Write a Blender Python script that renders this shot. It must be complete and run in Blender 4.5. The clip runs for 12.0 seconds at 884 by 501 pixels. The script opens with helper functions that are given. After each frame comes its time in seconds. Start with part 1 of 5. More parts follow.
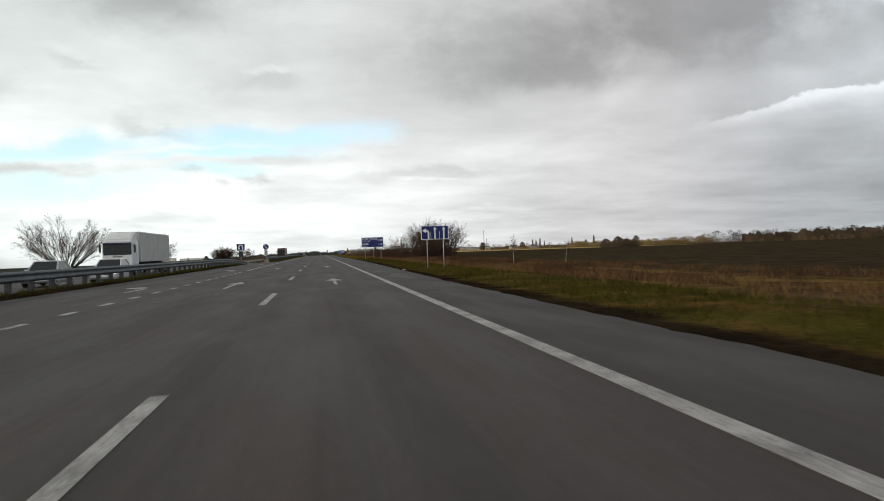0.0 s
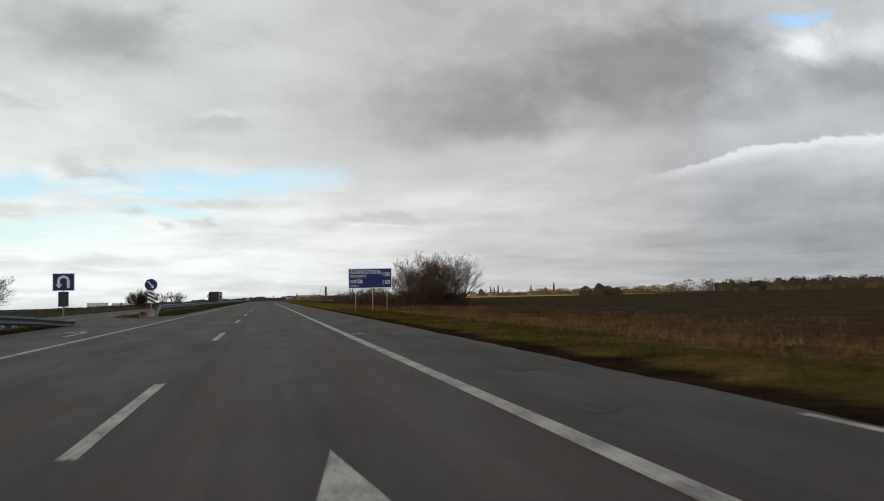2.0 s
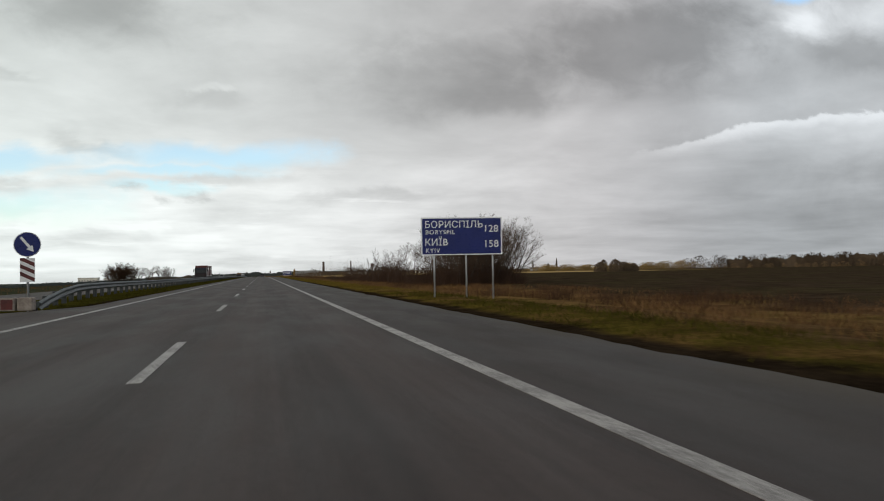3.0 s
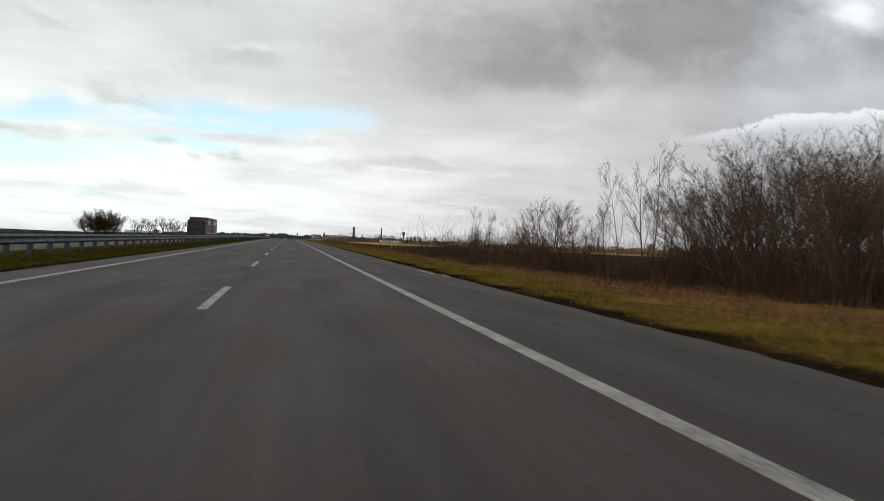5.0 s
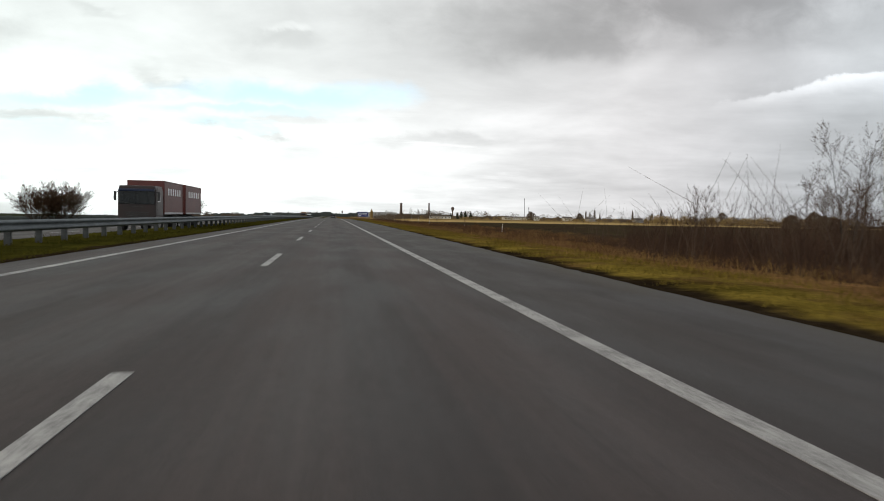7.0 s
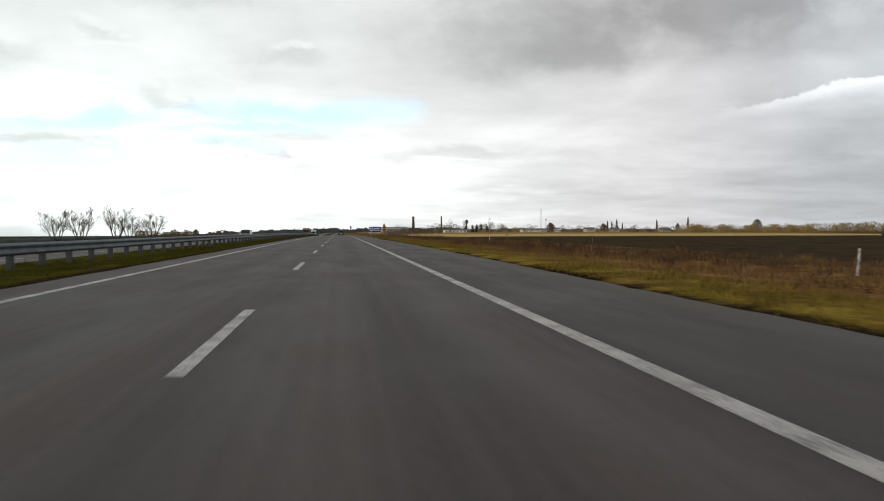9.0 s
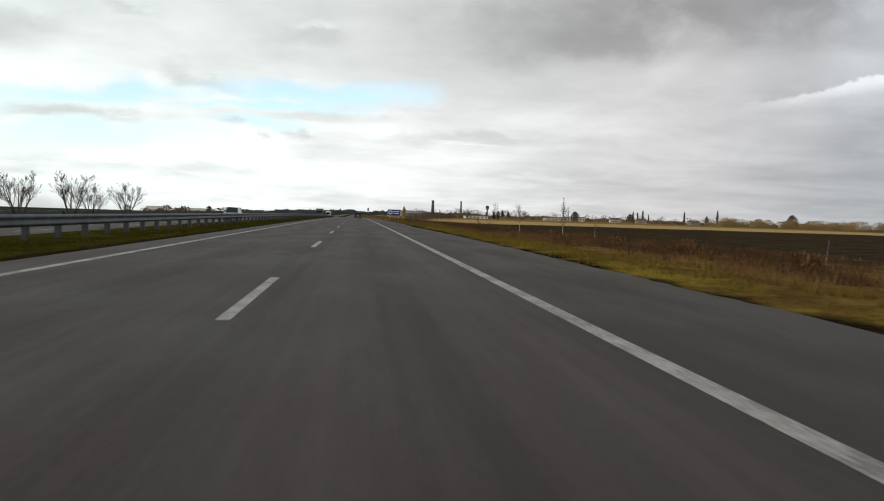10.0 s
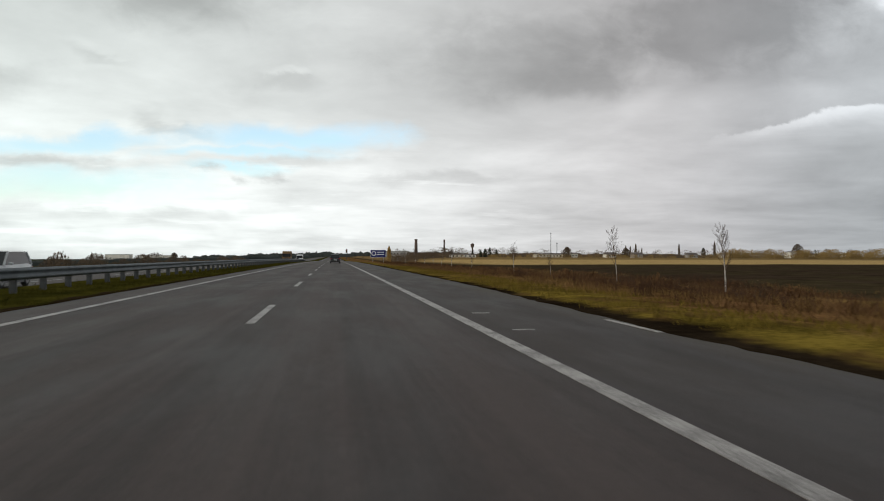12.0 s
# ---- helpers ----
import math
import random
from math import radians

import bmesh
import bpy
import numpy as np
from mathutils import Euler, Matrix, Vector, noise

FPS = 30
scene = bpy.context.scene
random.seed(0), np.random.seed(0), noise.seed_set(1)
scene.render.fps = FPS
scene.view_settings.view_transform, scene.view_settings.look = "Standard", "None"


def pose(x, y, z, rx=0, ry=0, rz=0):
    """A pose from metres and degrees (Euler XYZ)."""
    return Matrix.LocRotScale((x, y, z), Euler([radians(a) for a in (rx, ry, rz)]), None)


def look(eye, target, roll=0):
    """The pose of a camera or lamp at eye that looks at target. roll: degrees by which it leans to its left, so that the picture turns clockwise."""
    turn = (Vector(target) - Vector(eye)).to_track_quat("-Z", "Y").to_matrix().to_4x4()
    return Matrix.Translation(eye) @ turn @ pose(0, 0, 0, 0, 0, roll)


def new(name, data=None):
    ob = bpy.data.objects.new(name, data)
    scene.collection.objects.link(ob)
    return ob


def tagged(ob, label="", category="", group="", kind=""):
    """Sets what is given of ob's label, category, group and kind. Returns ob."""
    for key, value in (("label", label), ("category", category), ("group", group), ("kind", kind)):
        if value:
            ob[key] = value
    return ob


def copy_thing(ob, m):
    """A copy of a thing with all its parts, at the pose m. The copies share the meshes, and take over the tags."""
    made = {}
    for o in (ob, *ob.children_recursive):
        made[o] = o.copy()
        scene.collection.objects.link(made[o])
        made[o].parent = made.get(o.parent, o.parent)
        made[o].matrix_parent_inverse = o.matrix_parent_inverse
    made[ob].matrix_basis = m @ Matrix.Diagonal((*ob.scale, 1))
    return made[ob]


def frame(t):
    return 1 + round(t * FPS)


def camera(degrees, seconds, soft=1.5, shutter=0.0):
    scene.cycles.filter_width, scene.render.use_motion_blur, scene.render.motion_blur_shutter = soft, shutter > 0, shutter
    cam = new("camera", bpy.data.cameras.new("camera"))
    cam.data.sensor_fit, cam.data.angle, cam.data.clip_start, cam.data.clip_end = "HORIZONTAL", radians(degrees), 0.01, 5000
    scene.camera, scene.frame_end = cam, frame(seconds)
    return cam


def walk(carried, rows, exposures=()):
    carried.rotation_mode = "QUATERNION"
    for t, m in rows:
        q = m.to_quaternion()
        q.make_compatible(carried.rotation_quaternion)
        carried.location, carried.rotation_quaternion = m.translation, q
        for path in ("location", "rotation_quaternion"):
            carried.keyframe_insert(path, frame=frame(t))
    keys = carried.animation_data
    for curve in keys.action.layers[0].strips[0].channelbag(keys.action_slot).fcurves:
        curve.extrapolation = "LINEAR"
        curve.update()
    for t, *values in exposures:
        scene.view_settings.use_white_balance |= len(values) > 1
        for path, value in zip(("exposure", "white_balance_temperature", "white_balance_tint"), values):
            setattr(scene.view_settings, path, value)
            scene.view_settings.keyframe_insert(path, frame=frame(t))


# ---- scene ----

# ---- camera ----
EXPOSURES = [(0.0, -0.03), (0.5, -0.08), (1.0, -0.1), (1.5, -0.15), (2.0, -0.22), (2.5, -0.26), (4.5, -0.1), (5.0, -0.08), (5.5, 0.02), (6.0, 0.1), (6.5, 0.15),
             (8.5, 0.12), (9.0, 0.15), (9.5, -0.05), (10.0, -0.03), (10.5, 0.0), (11.0, -0.14), (11.5, -0.22), (12.0, -0.15)]
FOV = 60.47
EYE = 1.127
PATH = [  # seconds, x, y, pitch, roll, yaw
    (0.0, 1.329, 0.00, -0.10, 1.86, -9.15),
    (0.5, 1.366, 14.75, -1.21, 1.17, -9.00),
    (1.0, 1.390, 29.76, 0.30, 0.54, -9.39),
    (1.5, 1.399, 44.16, -0.01, 0.85, -10.86),
    (2.0, 1.407, 59.50, 3.34, 1.29, -13.06),
    (2.5, 1.389, 74.17, 2.61, 1.64, -14.30),
    (4.5, 1.119, 134.79, -0.71, -1.42, -8.22),
    (5.0, 1.191, 149.97, -0.58, -2.59, -11.48),
    (5.5, 1.218, 164.70, -2.60, -3.38, -8.30),
    (6.0, 1.363, 179.29, -3.77, -2.30, -7.34),
    (6.5, 1.424, 194.23, -2.50, -1.58, -7.76),
    (8.5, 1.330, 252.60, -2.91, -0.17, -8.14),
    (9.0, 1.264, 267.49, -1.55, 0.12, -7.69),
    (9.5, 1.269, 283.03, -2.52, -2.13, -7.21),
    (10.0, 1.307, 297.73, -2.70, -1.81, -6.45),
    (10.5, 1.352, 312.55, -4.21, -2.55, -6.75),
    (11.0, 1.383, 327.08, 0.56, -0.82, -5.52),
    (11.5, 1.397, 341.69, -0.71, -0.50, -6.23),
    (12.0, 1.401, 356.28, 0.30, -0.12, -8.17),
]
cam = camera(FOV, 12.0, soft=1.0, shutter=0.12)
walk(cam, [(t, pose(x, y, EYE, 90 + p, r, w)) for t, x, y, p, r, w in PATH],
     exposures=EXPOSURES)

# ---- world, sun ----
def link(nt, a, b):
    nt.links.new(a, b)


def node(nt, kind, **props):
    n = nt.nodes.new(kind)
    for k, v in props.items():
        if k == "operation":
            n.operation = v
        elif k == "data_type":
            n.data_type = v
        elif k == "blend_type":
            n.blend_type = v
        elif k == "interpolation_type":
            n.interpolation_type = v
    return n


def put(nt, sock, v):
    if isinstance(v, bpy.types.NodeSocket):
        nt.links.new(v, sock)
    elif v is not None:
        sock.default_value = v


def mth(nt, op, a, b=None, c=None):
    n = node(nt, "ShaderNodeMath", operation=op)
    for s, v in zip(n.inputs, (a, b, c)):
        put(nt, s, v)
    return n.outputs[0]


def mixc(nt, fac, a, b, blend="MIX"):
    n = node(nt, "ShaderNodeMix", data_type="RGBA", blend_type=blend)
    put(nt, n.inputs[0], fac)
    for s, v in ((n.inputs[6], a), (n.inputs[7], b)):
        put(nt, s, (*v, 1) if isinstance(v, tuple) and len(v) == 3 else v)
    return n.outputs[2]


def step(nt, v, lo, hi, to_lo=0.0, to_hi=1.0):
    n = node(nt, "ShaderNodeMapRange", interpolation_type="SMOOTHSTEP")
    put(nt, n.inputs[0], v)
    n.inputs[1].default_value, n.inputs[2].default_value = lo, hi
    n.inputs[3].default_value, n.inputs[4].default_value = to_lo, to_hi
    return n.outputs[0]


def fbm(nt, vec, scale, detail=5.0, rough=0.55, distort=0.0):
    n = node(nt, "ShaderNodeTexNoise")
    if vec is not None:
        put(nt, n.inputs["Vector"], vec)
    n.inputs["Scale"].default_value, n.inputs["Detail"].default_value = scale, detail
    n.inputs["Roughness"].default_value, n.inputs["Distortion"].default_value = rough, distort
    return n.outputs["Fac"]


def bell(nt, u, w, cu, cw, su, sw, lean=0.0):
    """A soft patch of the sky round the bearing cu and the height cw."""
    du = mth(nt, "SUBTRACT", u, cu)
    dw = mth(nt, "SUBTRACT", mth(nt, "SUBTRACT", w, cw), mth(nt, "MULTIPLY", du, lean))
    a = mth(nt, "POWER", mth(nt, "ABSOLUTE", mth(nt, "DIVIDE", du, su)), 2.0)
    b = mth(nt, "POWER", mth(nt, "ABSOLUTE", mth(nt, "DIVIDE", dw, sw)), 2.0)
    return mth(nt, "EXPONENT", mth(nt, "MULTIPLY", mth(nt, "ADD", a, b), -1.0))


def mapped(nt, co, scale):
    mp = nt.nodes.new("ShaderNodeMapping")
    link(nt, co, mp.inputs[0])
    mp.inputs["Scale"].default_value = scale
    return mp.outputs[0]


SUN_EL, SUN_AZ = radians(25), radians(-112)   # low winter sun on the left and a little behind, veiled by cloud
world = bpy.data.worlds.new("cloudy_sky")
scene.world = world
world.use_nodes = True
wt = world.node_tree
wt.nodes.clear()
sky = wt.nodes.new("ShaderNodeTexSky")
sky.sky_type, sky.sun_disc = "NISHITA", False
sky.sun_elevation, sky.sun_rotation = SUN_EL, SUN_AZ
geo = wt.nodes.new("ShaderNodeTexCoord").outputs["Generated"]
sep = wt.nodes.new("ShaderNodeSeparateXYZ")
link(wt, geo, sep.inputs[0])
dx, dy, dz = sep.outputs
fwd = mth(wt, "MAXIMUM", dy, 0.12)
su_, sw_ = mth(wt, "DIVIDE", dx, fwd), mth(wt, "DIVIDE", dz, fwd)
up = mth(wt, "ADD", mth(wt, "MAXIMUM", dz, 0.0), 0.36)
plane = wt.nodes.new("ShaderNodeCombineXYZ")
put(wt, plane.inputs[0], mth(wt, "DIVIDE", dx, up))
put(wt, plane.inputs[1], mth(wt, "DIVIDE", dy, up))
plane = plane.outputs[0]
screen = wt.nodes.new("ShaderNodeCombineXYZ")
put(wt, screen.inputs[0], su_)
put(wt, screen.inputs[1], sw_)
screen = screen.outputs[0]
n_big = fbm(wt, plane, 1.1, 4, 0.45, 0.3)
n_mid = fbm(wt, plane, 3.0, 7, 0.55, 0.3)
n_puff = fbm(wt, mapped(wt, screen, (1.0, 1.7, 1.0)), 7.0, 9, 0.56, 0.35)
n_rag = fbm(wt, mapped(wt, screen, (1.0, 1.5, 1.0)), 15.0, 7, 0.6, 0.4)
# the deck seen in perspective: ever flatter bands towards the horizon
flat_up = mth(wt, "ADD", mth(wt, "MAXIMUM", dz, 0.0), 0.10)
deck = wt.nodes.new("ShaderNodeCombineXYZ")
put(wt, deck.inputs[0], mth(wt, "DIVIDE", dx, flat_up))
put(wt, deck.inputs[1], mth(wt, "DIVIDE", dy, flat_up))
billow = fbm(wt, deck.outputs[0], 1.0, 9, 0.56, 0.25)
# warped bearing and height, so that the patches have ragged rims
wu = mth(wt, "ADD", su_, mth(wt, "ADD", mth(wt, "MULTIPLY", mth(wt, "SUBTRACT", n_mid, 0.5), 0.12), mth(wt, "MULTIPLY", mth(wt, "SUBTRACT", n_puff, 0.5), 0.14)))
ww = mth(wt, "ADD", sw_, mth(wt, "ADD", mth(wt, "MULTIPLY", mth(wt, "SUBTRACT", n_big, 0.5), 0.03), mth(wt, "MULTIPLY", mth(wt, "SUBTRACT", n_puff, 0.5), 0.07)))


def heap(cu, cw, a, b, lean=0.0, soft=0.45, rag=0.55):
    """The cover of one cloud round a bearing and a height, with a ragged rim."""
    du = mth(wt, "SUBTRACT", wu, cu)
    dw = mth(wt, "SUBTRACT", mth(wt, "SUBTRACT", ww, cw), mth(wt, "MULTIPLY", du, lean))
    r = mth(wt, "SQRT", mth(wt, "ADD", mth(wt, "POWER", mth(wt, "ABSOLUTE", mth(wt, "DIVIDE", du, a)), 2.0), mth(wt, "POWER", mth(wt, "ABSOLUTE", mth(wt, "DIVIDE", dw, b)), 2.0)))
    d = mth(wt, "ADD", mth(wt, "SUBTRACT", 1.0, r), mth(wt, "MULTIPLY", mth(wt, "SUBTRACT", n_rag, 0.5), rag))
    return step(wt, d, 0.0, soft)


def blend_to(value, cover, amount):
    global lum
    n = node(wt, "ShaderNodeMix", data_type="FLOAT")
    put(wt, n.inputs[0], mth(wt, "MULTIPLY", cover, amount))
    put(wt, n.inputs[2], lum)
    put(wt, n.inputs[3], value)
    lum = n.outputs[0]


lum = mth(wt, "ADD", 0.70, mth(wt, "MULTIPLY", mth(wt, "SUBTRACT", n_big, 0.5), 0.16))
for cu, cw, a, b, lean, amount in (
        (-0.42, 0.30, 0.22, 0.05, 0.0, -0.10), (0.85, 0.07, 0.42, 0.10, 0.0, -0.27), (0.62, 0.25, 0.16, 0.04, 0.25, -0.12), (0.30, 0.24, 0.30, 0.07, 0.0, -0.10),
        (-0.08, 0.05, 0.34, 0.075, 0.0, 0.34), (-0.38, 0.12, 0.28, 0.10, 0.0, 0.26), (-0.35, 0.28, 0.40, 0.16, 0.0, 0.14), (0.16, 0.13, 0.30, 0.05, 0.0, 0.14)):
    lum = mth(wt, "ADD", lum, mth(wt, "MULTIPLY", bell(wt, wu, ww, cu, cw, a, b, lean), amount))
# clouds of the deck, back to front: bearing, height, half sizes, lean, softness, raggedness, brightness, cover
for cu, cw, a, b, lean, soft, rag, value, amount in (
        (-0.20, 0.335, 0.19, 0.062, -0.05, 0.9, 0.8, 0.44, 0.75), (-0.47, 0.215, 0.16, 0.035, 0.0, 0.8, 0.8, 0.62, 0.6), (0.035, 0.325, 0.13, 0.050, 0.2, 0.9, 0.8, 0.80, 0.75),
        (0.42, 0.370, 0.46, 0.130, 0.0, 1.0, 0.6, 0.47, 0.65), (0.26, 0.260, 0.25, 0.075, 0.02, 0.95, 0.7, 0.41, 0.9), (0.54, 0.320, 0.25, 0.105, 0.10, 0.70, 0.6, 0.32, 0.9), (0.33, 0.232, 0.13, 0.036, 0.0, 0.8, 0.6, 0.37, 0.6),
        (0.30, 0.300, 0.10, 0.030, 0.1, 1.0, 0.8, 0.50, 0.5), (0.50, 0.205, 0.13, 0.030, 0.25, 0.8, 0.7, 0.60, 0.6), (0.430, 0.205, 0.070, 0.022, 0.5, 1.0, 0.9, 0.68, 0.55),
        (0.90, 0.320, 0.16, 0.050, -0.05, 0.7, 0.7, 0.44, 0.8), (0.815, 0.368, 0.100, 0.050, 0.1, 0.9, 1.0, 1.05, 1.0), (0.98, 0.395, 0.14, 0.045, 0.1, 0.9, 1.0, 0.90, 0.8),
        (-0.062, 0.224, 0.060, 0.022, 0.0, 0.9, 0.6, 0.60, 0.6), (-0.062, 0.238, 0.036, 0.008, 0.0, 0.8, 0.6, 0.88, 0.8),
        (-0.36, 0.116, 0.17, 0.021, 0.0, 0.9, 0.8, 0.66, 0.75), (-0.222, 0.188, 0.032, 0.014, -0.8, 0.9, 0.8, 0.90, 0.7), (-0.205, 0.160, 0.075, 0.022, -0.35, 1.0, 0.8, 0.58, 0.65),
        (-0.04, 0.118, 0.13, 0.013, 0.05, 0.9, 0.8, 0.72, 0.6), (-0.24, 0.055, 0.26, 0.013, 0.0, 1.0, 0.9, 0.74, 0.5), (-0.30, 0.245, 0.06, 0.014, -0.2, 1.0, 0.8, 0.60, 0.5), (-0.33, 0.262, 0.05, 0.012, 0.0, 1.0, 0.8, 0.92, 0.5), (0.12, 0.096, 0.16, 0.010, 0.0, 0.9, 0.8, 0.70, 0.5)):
    blend_to(value, heap(cu, cw, a, b, lean, soft, rag), amount)
for cu, cw in ((-0.170, 0.103), (-0.115, 0.093), (-0.085, 0.101), (-0.066, 0.094)):
    blend_to(0.68, heap(cu, cw, 0.026, 0.007, -0.1, 1.0, 0.9), 0.6)
# a bright cloud edge that climbs to the right, crisp above and fading below
reach = mth(wt, "SUBTRACT", su_, 0.57)
bow = mth(wt, "SUBTRACT", mth(wt, "MULTIPLY", reach, 0.32), mth(wt, "MULTIPLY", mth(wt, "MULTIPLY", reach, reach), 0.42))
edge = mth(wt, "ADD", bow, mth(wt, "ADD", 0.172, mth(wt, "ADD", mth(wt, "MULTIPLY", mth(wt, "SUBTRACT", n_puff, 0.5), 0.045), mth(wt, "MULTIPLY", mth(wt, "SUBTRACT", n_rag, 0.5), 0.030))))
above = mth(wt, "SUBTRACT", sw_, edge)
span = mth(wt, "MULTIPLY", step(wt, su_, 0.50, 0.64), step(wt, su_, 1.6, 1.0))
for drop, amount in ((-0.022, 0.17), (-0.085, 0.16)):
    rim = mth(wt, "MULTIPLY", mth(wt, "MULTIPLY", step(wt, above, drop, -0.002), step(wt, above, 0.005, -0.001)), span)
    lum = mth(wt, "ADD", lum, mth(wt, "MULTIPLY", rim, amount))
# billows of the whole deck, finer and flatter low over the horizon
lum = mth(wt, "MULTIPLY", lum, mth(wt, "ADD", 1.0, mth(wt, "MULTIPLY", mth(wt, "SUBTRACT", billow, 0.5), 0.75)))
lum = mth(wt, "MULTIPLY", lum, mth(wt, "ADD", 1.0, mth(wt, "MULTIPLY", mth(wt, "SUBTRACT", n_puff, 0.5), 0.42)))
bands = fbm(wt, mapped(wt, screen, (2.4, 26.0, 1.0)), 1.3, 6, 0.55, 0.25)
low = mth(wt, "MULTIPLY", mth(wt, "MULTIPLY", step(wt, sw_, 0.19, 0.05), step(wt, su_, 0.75, 0.15, 0.35, 1.0)), mth(wt, "SUBTRACT", bands, 0.5))
lum = mth(wt, "ADD", lum, mth(wt, "MULTIPLY", low, 0.40))
glint = fbm(wt, mapped(wt, screen, (6.0, 60.0, 1.0)), 1.0, 5, 0.55, 0.2)
lit = mth(wt, "MULTIPLY", step(wt, glint, 0.56, 0.68), mth(wt, "MULTIPLY", mth(wt, "MULTIPLY", step(wt, sw_, 0.16, 0.08), step(wt, sw_, 0.0, 0.03)), step(wt, su_, 0.45, 0.10)))
lum = mth(wt, "ADD", lum, mth(wt, "MULTIPLY", lit, 0.16))
lum = mth(wt, "MAXIMUM", mth(wt, "MINIMUM", lum, 1.2), 0.20)
# the deck overhead, above the view, is made darker to dim the ground
lum = mth(wt, "MULTIPLY", lum, step(wt, dz, 0.36, 0.85, 1.0, 0.52))
warm = step(wt, su_, -0.5, 0.8)
tint = mixc(wt, warm, (0.935, 1.0, 0.975), (1.0, 0.972, 0.99))
tint = mixc(wt, mth(wt, "MULTIPLY", step(wt, su_, 0.36, 0.80), 0.9), tint, (0.915, 0.97, 1.01))
cloud = wt.nodes.new("ShaderNodeVectorMath")
cloud.operation = "SCALE"
put(wt, cloud.inputs[0], tint)
put(wt, cloud.inputs["Scale"], lum)
clear = wt.nodes.new("ShaderNodeVectorMath")
clear.operation = "SCALE"
put(wt, clear.inputs[0], mixc(wt, 1.0, sky.outputs[0], (0.93, 1.0, 1.0), "MULTIPLY"))
clear.inputs["Scale"].default_value = 0.25
gap = heap(-0.06, 0.150, 0.24, 0.026, 0.02, 0.9, 0.9)
for cu, cw, a, b, lean in ((-0.34, 0.088, 0.24, 0.030, 0.02), (-0.33, 0.140, 0.22, 0.018, 0.03), (-0.13, 0.107, 0.10, 0.010, 0.0), (0.80, 0.415, 0.10, 0.020, 0.1), (-0.55, 0.12, 0.20, 0.035, 0.0), (-0.12, 0.128, 0.18, 0.012, 0.02)):
    gap = mth(wt, "MAXIMUM", gap, heap(cu, cw, a, b, lean, 0.9, 0.9))
gap = mth(wt, "MULTIPLY", gap, 0.85)
bg = wt.nodes.new("ShaderNodeBackground")
put(wt, bg.inputs[0], mixc(wt, gap, cloud.outputs[0], clear.outputs[0]))
bg.inputs[1].default_value = 1.0
wo = wt.nodes.new("ShaderNodeOutputWorld")
link(wt, bg.outputs[0], wo.inputs[0])

sun_data = bpy.data.lights.new("sun", "SUN")
sun_data.energy, sun_data.angle, sun_data.color = 1.5, radians(12), (1.0, 0.90, 0.76)
sun = new("sun", sun_data)
sun.matrix_world = look((0, 0, 60), (60 * math.sin(-SUN_AZ), -60 * math.cos(SUN_AZ), 60 - 60 * math.tan(SUN_EL)))


# ---- materials ----
def material(name, dark, light, scale=3.0, rough=0.8, metal=0.0, bump=0.0, fine=40.0, spread=0.5, vary=0.0, coat=0.0, stretch=(1, 1, 1), spec=0.5):
    """A surface with two scales of variation between two colours."""
    m = bpy.data.materials.new(name)
    m.use_nodes = True
    nt = m.node_tree
    b = nt.nodes["Principled BSDF"]
    co = nt.nodes.new("ShaderNodeTexCoord").outputs["Object"]
    mp = nt.nodes.new("ShaderNodeMapping")
    link(nt, co, mp.inputs[0])
    mp.inputs["Scale"].default_value = stretch
    a = fbm(nt, mp.outputs[0], scale, 4, 0.6)
    f = fbm(nt, mp.outputs[0], fine, 3, 0.6)
    k = mth(nt, "ADD", mth(nt, "MULTIPLY", a, 1 - spread * 0.5), mth(nt, "MULTIPLY", f, spread * 0.5))
    k = step(nt, k, 0.3, 0.7)
    if vary:
        isl = nt.nodes.new("ShaderNodeNewGeometry").outputs["Random Per Island"]
        k = mth(nt, "ADD", mth(nt, "MULTIPLY", k, 1 - vary), mth(nt, "MULTIPLY", isl, vary))
    put(nt, b.inputs["Base Color"], mixc(nt, k, dark, light))
    put(nt, b.inputs["Roughness"], step(nt, f, 0.2, 0.8, max(rough - 0.12, 0.02), min(rough + 0.1, 1.0)))
    b.inputs["Metallic"].default_value = metal
    b.inputs["Coat Weight"].default_value = coat
    b.inputs["Specular IOR Level"].default_value = spec
    if bump:
        bn = nt.nodes.new("ShaderNodeBump")
        bn.inputs["Strength"].default_value, bn.inputs["Distance"].default_value = bump, 0.02
        link(nt, f, bn.inputs["Height"])
        link(nt, bn.outputs[0], b.inputs["Normal"])
    return m


def position(nt):
    s = nt.nodes.new("ShaderNodeSeparateXYZ")
    co = nt.nodes.new("ShaderNodeTexCoord").outputs["Object"]
    link(nt, co, s.inputs[0])
    return co, s.outputs


